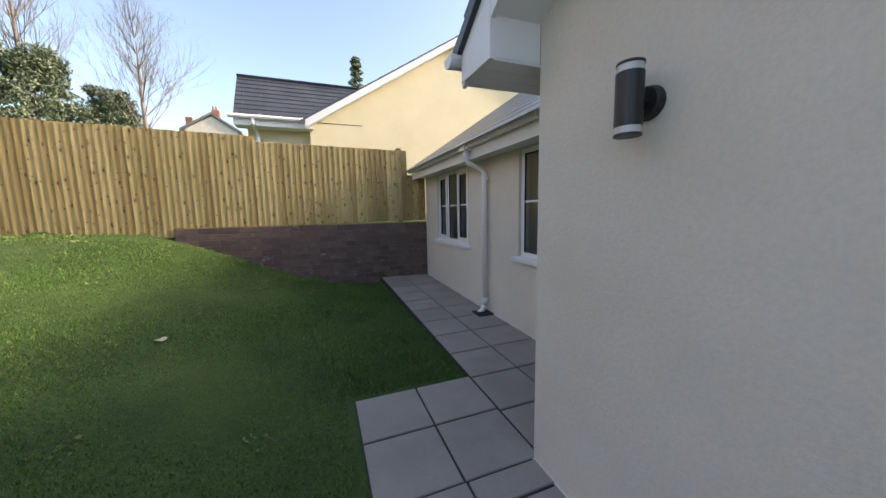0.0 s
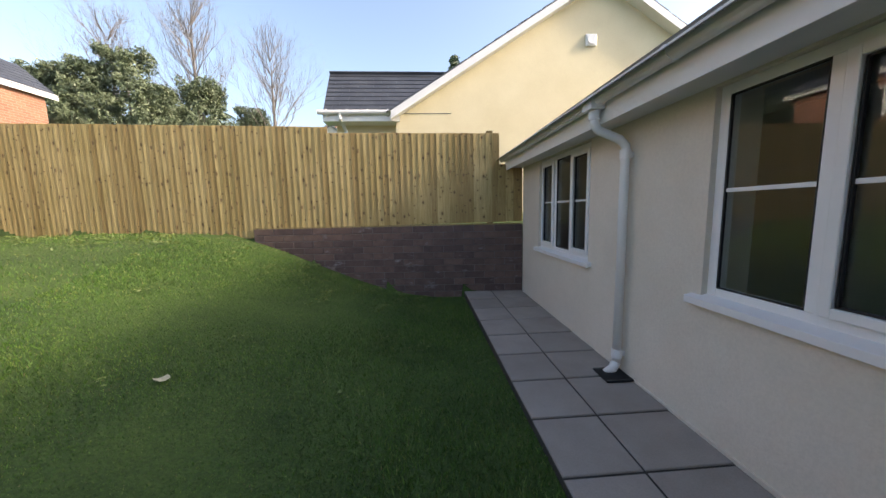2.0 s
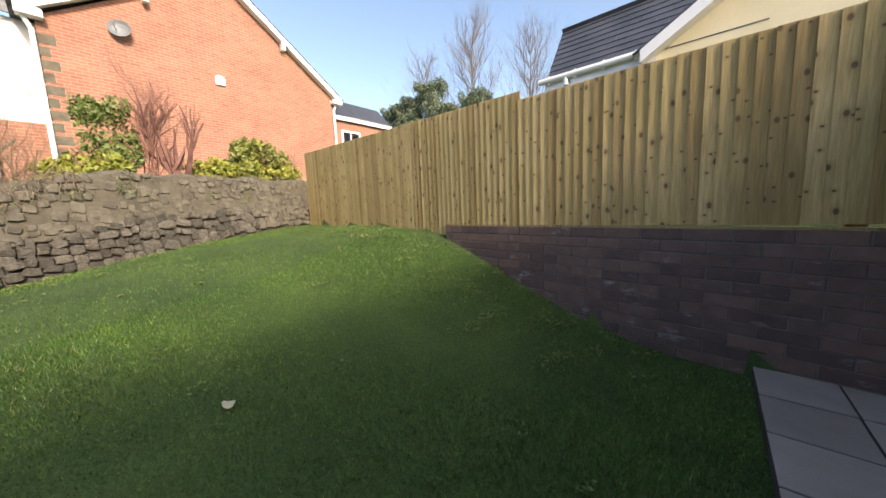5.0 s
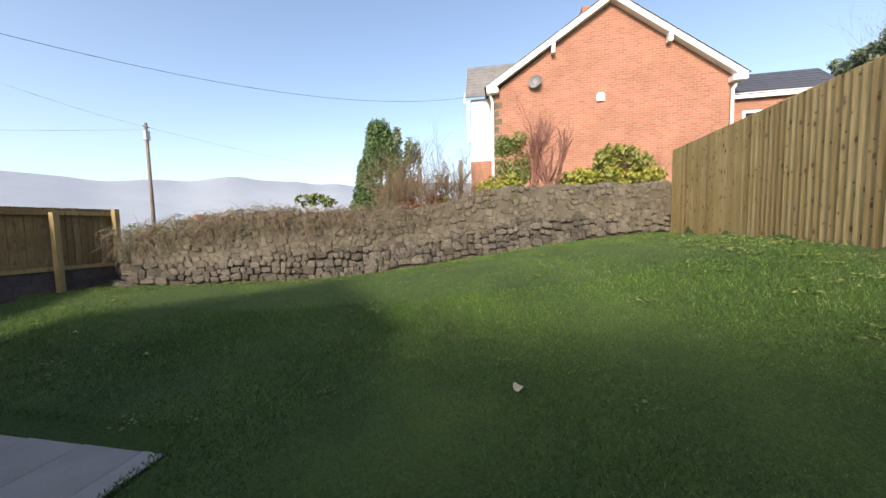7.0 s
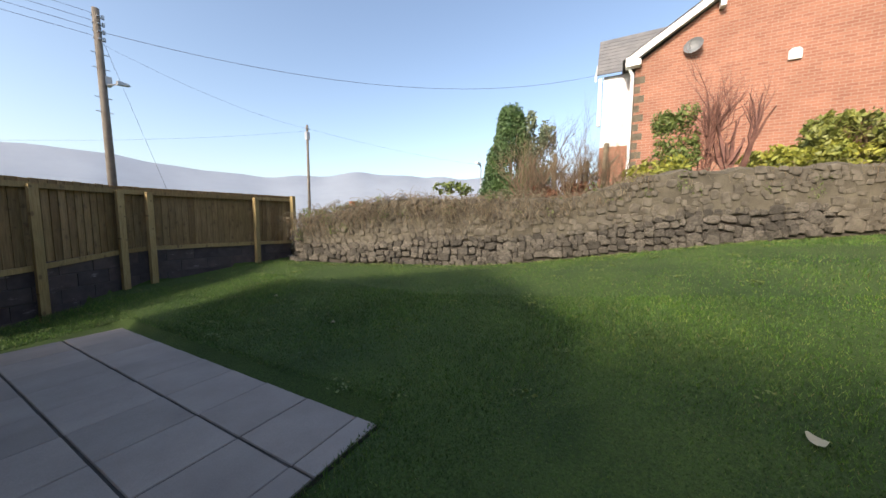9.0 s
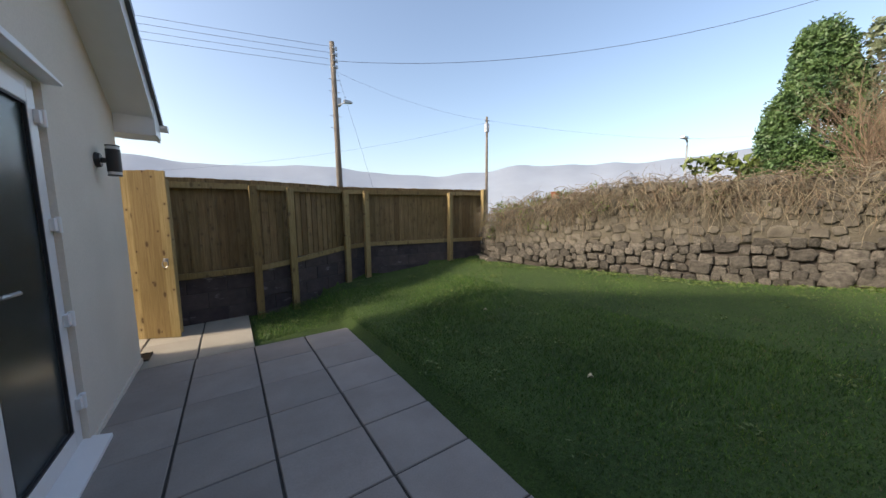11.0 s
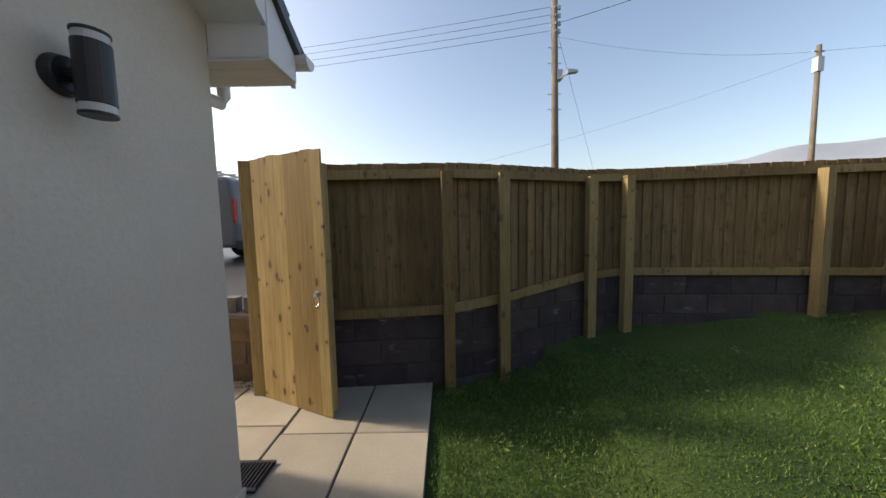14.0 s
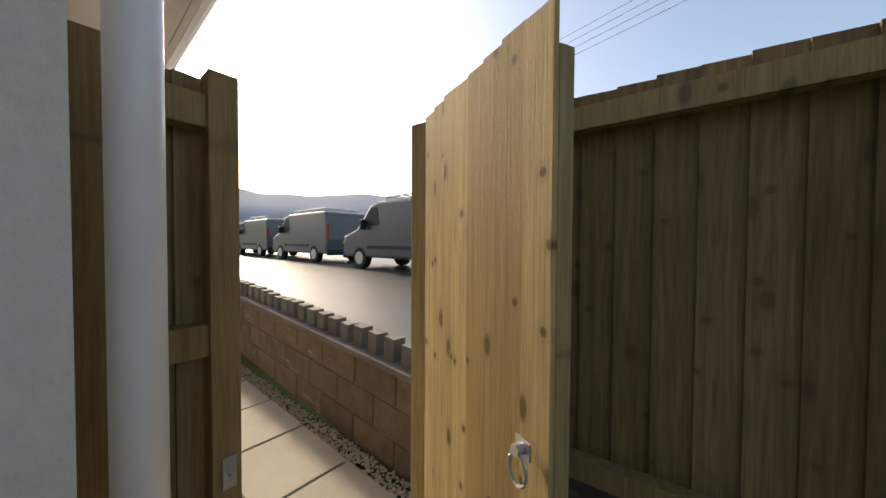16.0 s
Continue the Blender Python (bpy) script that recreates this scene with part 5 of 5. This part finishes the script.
part("mount", joined(tube([(0, 0, -0.1), (0.2, 0, -0.05)], 0.03, 6), tube([(0.12, 0, -0.2), (0.6, -0.1, 0.0)], 0.018, 6)), STEEL, dish)
dish.location = (RX, 3.72, 8.85)
dish.scale = (0.85, 0.85, 0.85)
alarm = part("alarm_box", prism([(-0.19, -0.2), (0.19, -0.2), (0.19, 0.14), (0.1, 0.22), (-0.1, 0.22), (-0.19, 0.14)], 0, 0, 0.1), PVC, None, 0.02)
alarm.location = (RX, 7.0, 7.78)
tagged(alarm, "white alarm box on the red brick gable", "alarm")

# ---- trees and roofs behind the north fence ----
def bare_tree(x, y, h, seed, label="tall bare winter tree with fine branches"):
    z = bank(x, y)
    ob = thing("tree", label, "tree", "bare trees beyond the fence")
    part("trunk", tube([(x, y, z - 0.3), (x + 0.1, y, z + h * 0.25), (x, y + 0.1, z + h * 0.5), (x + 0.1, y, z + h * 0.8)], [h * 0.016, h * 0.013, h * 0.009, h * 0.003], 7), BARK, ob)
    shapes = []
    for k in range(7):
        shapes.append(twigs((x + 0.04, y, z + h * (0.28 + 0.09 * k)), h * (0.62 - 0.05 * k), 0.95 - 0.07 * k, seed + k, 7, 3, h * 0.0024, 3, 0.95, 0.2))
    part("branches", joined(*shapes), BARK, ob, fix=False)


bare_tree(-18.0, 27.5, 14.0, 101)
bare_tree(-24.5, 28.0, 12.0, 121)
bare_tree(-11.6, 26.0, 11.0, 141)
for k, (x, y, h, w) in enumerate(((-25.6, 24.5, 6.8, 3.4), (-20.6, 24.5, 8.6, 3.6), (-16.4, 25.5, 7.2, 3.0), (-13.4, 26.5, 5.6, 2.3), (-30.5, 23.0, 6.0, 3.4), (-18.5, 24.2, 6.0, 2.8), (-23.0, 24.0, 7.2, 2.8))):
    z = bank(x, y)
    cl = []
    for i in range(260):
        t = rb.random()
        a = rb.uniform(0, 6.28)
        rr_ = w * (0.45 + 0.55 * math.sin(math.pi * min(1, t + 0.25))) * rb.uniform(0.4, 1)
        cl.append(((x + math.cos(a) * rr_, y + math.sin(a) * rr_ * 0.7, z + h * (0.12 + 0.85 * t)), (0.42, 0.42, 0.36)))
    bush("tree", "dense dark evergreen tree beyond the garden fence", "tree", cl, 21500, 0.10, EVERGREEN, tube([(x, y, z), (x, y, z + h * 0.7)], [0.2, 0.06], 8), 200 + k, stem_mat=BARK)
for k, (x, y, h) in enumerate(((-18.6, 20.0, 3.4), (-15.5, 21.0, 3.4), (-23.0, 20.0, 3.2), (-12.2, 21.0, 3.0))):
    bush("shrub", "bare brown twiggy hedge beyond the garden fence", "shrub", [], 0, 0, TWIG, twigs((x, y, bank(x, y)), h, 0.7, 300 + k, 11, 3, 0.03), 1)
x, y = 4.2, 42.0
z = bank(x, y)
cl = [((x + math.cos(i * 2.4) * (1 - i / 40) * 1.9, y + math.sin(i * 2.4) * (1 - i / 40) * 1.9, z + 4 + i * 0.31), (0.6, 0.6, 0.26)) for i in range(40)]
bush("conifer", "tall dark pointed conifer in the distance", "tree", cl, 5000, 0.17, EVERGREEN, tube([(x, y, z), (x, y, z + 16.4)], [0.25, 0.03], 8), 210, stem_mat=BARK)
far_house = thing("distant_house", "distant rendered house with pitched roof and chimneys", "house")
part("wall", prism([(-17.4, 4), (-11.2, 4), (-11.2, 12.9), (-14.2, 14.9), (-17.4, 12.9)], 1, 52, 60), RENDER, far_house)
each("roof", group(prism([(-17.9, 12.65), (-14.2, 15.0), (-14.2, 15.3), (-17.9, 12.95)], 1, 51.7, 60), prism([(-10.7, 12.65), (-14.2, 15.0), (-14.2, 15.3), (-10.7, 12.95)], 1, 51.7, 60)), SLATE_W, far_house)
each("chimney", group(box((-15.4, 57, 14.0), (-14.4, 57.8, 17.0)), box((-19.0, 58, 11), (-18.2, 58.8, 16.0)), *[tube([(-15.2 + k * 0.4, 57.4, 17.0), (-15.2 + k * 0.4, 57.4, 17.6)], 0.14, 8) for k in range(2)]), REDBRICK, far_house)

# ---- utility poles and wires ----
P1, P2 = Vector((-4.1, -11.8, 0)), Vector((-10.6, -11.3, 0))
pole = thing("utility_pole", "tall wooden utility pole with insulators and lamp", "pole")
part("shaft", tube([(P1.x - 0.08, P1.y, 0.0), (P1.x, P1.y, 7.2)], [0.115, 0.08], 12), POLE, pole, smooth=True)
each("insulators", group(*[box((P1.x - 0.02, P1.y - 0.16, z), (P1.x + 0.02, P1.y + 0.16, z + 0.03)) for z in (6.95, 6.75, 6.55, 6.35)], *[tube([(P1.x - 0.14, P1.y, z), (P1.x - 0.14, P1.y, z + 0.1)], 0.035, 8) for z in (6.97, 6.77, 6.57, 6.37)], *[box((P1.x - 0.16, P1.y - 0.02, z), (P1.x + 0.1, P1.y + 0.02, z + 0.025)) for z in (6.97, 6.77, 6.57, 6.37)]), STEEL, pole)
each("street_light", group(box((P1.x - 0.2, P1.y - 0.1, 5.15), (P1.x - 0.06, P1.y + 0.1, 5.4)), tube([(P1.x - 0.1, P1.y + 0.1, 5.15), (P1.x - 0.28, P1.y + 0.35, 5.2)], 0.02, 6), prism([(P1.x - 0.5, 5.2), (P1.x - 0.22, 5.16), (P1.x - 0.22, 5.27), (P1.x - 0.45, 5.25)], 1, P1.y + 0.28, P1.y + 0.42)), STEEL, pole)
each("climbing_steps", group(*[tube([(P1.x - 0.2, P1.y, z), (P1.x + 0.16, P1.y, z)], 0.012, 5) for z in (4.4, 4.8, 5.6, 6.0)]), STEEL, pole)
pole2 = thing("utility_pole", "slim telegraph pole with small crossarms beyond the wall", "pole")
part("shaft", tube([(P2.x, P2.y, 0.0), (P2.x, P2.y, 5.65)], [0.075, 0.05], 10), POLE, pole2, smooth=True)
each("transformer", group(box((P2.x - 0.08, P2.y - 0.07, 5.0), (P2.x + 0.08, P2.y + 0.07, 5.35)), tube([(P2.x - 0.14, P2.y, 5.5), (P2.x + 0.14, P2.y, 5.5)], 0.02, 6)), STEEL, pole2)


def cable(a, b, sag, rad, label="thin overhead cable hung between poles"):
    a, b = Vector(a), Vector(b)
    pts = [a.lerp(b, t) - Vector((0, 0, sag * 4 * t * (1 - t))) for t in np.linspace(0, 1, 25)]
    tagged(part("overhead_cable", tube(pts, rad, 4), WIRE), label, "cable", "overhead cables")


for z in (7.05, 6.85, 6.65, 6.45):
    cable((P1.x, P1.y, z), (26, -17.5, z + 0.9), 0.5, 0.0055)
cable((P1.x, P1.y, 6.6), (RX - 1.0, 0.3, 8.8), 1.1, 0.007)
cable((P1.x, P1.y, 6.7), (-6.8, -13.6, 0.3), 0.0, 0.0045, "sloping stay wire of the utility pole")
cable((P1.x, P1.y, 6.3), (P2.x, P2.y, 5.5), 0.25, 0.0028)
cable((P2.x, P2.y, 5.5), (-40, -6, 8), 0.8, 0.003)
cable((P2.x, P2.y, 5.4), (6, -19, 3.0), 0.6, 0.0028)
sl = thing("street_lamp", "distant grey street lamp on a thin column", "lamp")
part("column", tube([(-30, -10.5, -1), (-30, -10.5, 6.3), (-29.7, -10.4, 6.6), (-28.8, -10.2, 6.7)], 0.07, 8), STEEL, sl)
part("lantern", box((-28.9, -10.35, 6.63), (-28.2, -10.05, 6.8)), STEEL, sl, 0.03)

# ---- road, vans and hills ----
road = part("road", joined(box((0.6, -19.0, 0.2), (120, -5.93, 0.545)), box((-60, -19.0, 0.2), (0.6, -6.7, 0.545))), ASPHALT)
tagged(road, "damp grey asphalt street", "road", kind="structure")


def van(paint):
    ob = thing("van", "dark panel van with roof rack parked along the street", "van", "parked vans")
    prof = [(-2.45, 0.35), (-2.5, 0.9), (-2.42, 1.9), (-2.3, 2.02), (0.75, 2.02), (1.05, 1.95), (1.75, 1.25), (2.4, 1.05), (2.5, 0.75), (2.48, 0.35)]
    part("body", prism(prof, 1, -0.95, 0.95), paint, ob, 0.09)
    each("window", group(prism([(0.62, 1.32), (0.72, 1.85), (1.0, 1.85), (1.55, 1.32)], 1, 0.952, 0.96), prism([(0.62, 1.32), (0.72, 1.85), (1.0, 1.85), (1.55, 1.32)], 1, -0.96, -0.952)), GASKET, ob)
    part("windscreen", ([(1.1, -0.8, 1.93), (1.1, 0.8, 1.93), (1.78, 0.85, 1.27), (1.78, -0.85, 1.27), (1.09, -0.8, 1.9), (1.09, 0.8, 1.9), (1.77, 0.85, 1.24), (1.77, -0.85, 1.24)], BOXF), GASKET, ob)
    for x in (-1.5, 1.6):
        for s in (-1, 1):
            wheel = part("wheel", tube([(x, s * 0.72, 0.33), (x, s * 0.965, 0.33)], 0.33, 24), TYRE, ob, 0.02)
            part("rim", tube([(x, s * 0.962, 0.33), (x, s * 0.972, 0.33)], 0.2, 16), STEEL, wheel)
    each("bumper", group(box((2.4, -0.93, 0.3), (2.56, 0.93, 0.55)), box((-2.56, -0.93, 0.3), (-2.42, 0.93, 0.52)), box((-1.1, 0.95, 0.62), (1.2, 0.965, 0.72))), GASKET, ob, 0.03)
    each("tail_light", group(box((-2.49, 0.86, 0.95), (-2.43, 0.955, 1.5)), box((-2.49, -0.955, 0.95), (-2.43, -0.86, 1.5))), TAILRED, ob)
    part("number_plate", box((-2.53, -0.27, 0.75), (-2.48, 0.27, 0.87)), PLATE, ob)
    each("mirror", group(box((1.2, 0.97, 1.2), (1.32, 1.17, 1.5)), box((1.2, -1.17, 1.2), (1.32, -0.97, 1.5))), GASKET, ob, 0.03)
    each("headlight", group(box((2.3, 0.6, 0.82), (2.5, 0.92, 1.02)), box((2.3, -0.92, 0.82), (2.5, -0.6, 1.02))), BAND, ob, 0.03)
    each("roof_rack", group(*[box((x, -0.75, 2.12), (x + 0.04, 0.75, 2.16)) for x in np.linspace(-2.0, 0.5, 8)], *[tube([(-2.1, y, 2.16), (0.6, y, 2.16)], 0.025, 6) for y in (-0.75, -0.25, 0.25, 0.75)], *[box((x, s * 0.75 - 0.02, 2.0), (x + 0.04, s * 0.75 + 0.02, 2.13)) for x in (-2.0, -0.7, 0.5) for s in (-1, 1)]), STEEL, ob)
    return ob


v1 = van(VANPAINT)
v1.location = (6.3, -11.2, 0.545)
copy_thing(v1, pose(13.2, -11.7, 0.545))
copy_thing(v1, pose(19.6, -12.0, 0.545))
copy_thing(v1, pose(26.2, -12.3, 0.545))
copy_thing(v1, pose(33.0, -12.6, 0.545))


def hills(name, dist, seed, base, amp, lo, hi, mat, label):
    vs, fs = [], []
    n_ = 160
    for i in range(n_ + 1):
        a = radians(lo + (hi - lo) * i / n_)
        e = base + amp * (noise.noise(Vector((a * 2.6, seed, 0))) + 0.35 * noise.noise(Vector((a * 9, seed, 3))))
        h_ = dist * math.tan(radians(max(e, 1.0)))
        for k, (rr_, hh) in enumerate(((1.0, -60), (1.12, h_ * 0.45), (1.3, h_ * 0.85), (1.45, h_ * 1.25), (1.9, h_ * 0.6))):
            jit_ = 0.06 * h_ * noise.noise(Vector((a * 14, k * 3.1, seed)))
            vs.append((math.cos(a) * dist * rr_, math.sin(a) * dist * rr_, hh * (1.0 if k < 3 else 1.15) + jit_))
    for i in range(n_):
        for k in range(4):
            q = i * 5 + k
            fs.append((q, q + 5, q + 6, q + 1))
    tagged(part(name, (vs, fs), mat, smooth=True), label, "hill", kind="structure")


hills("backdrop_hills", 700.0, 2.0, 7.6, 2.2, -200, 20, HILL, "hillside across the valley painted in haze blue")
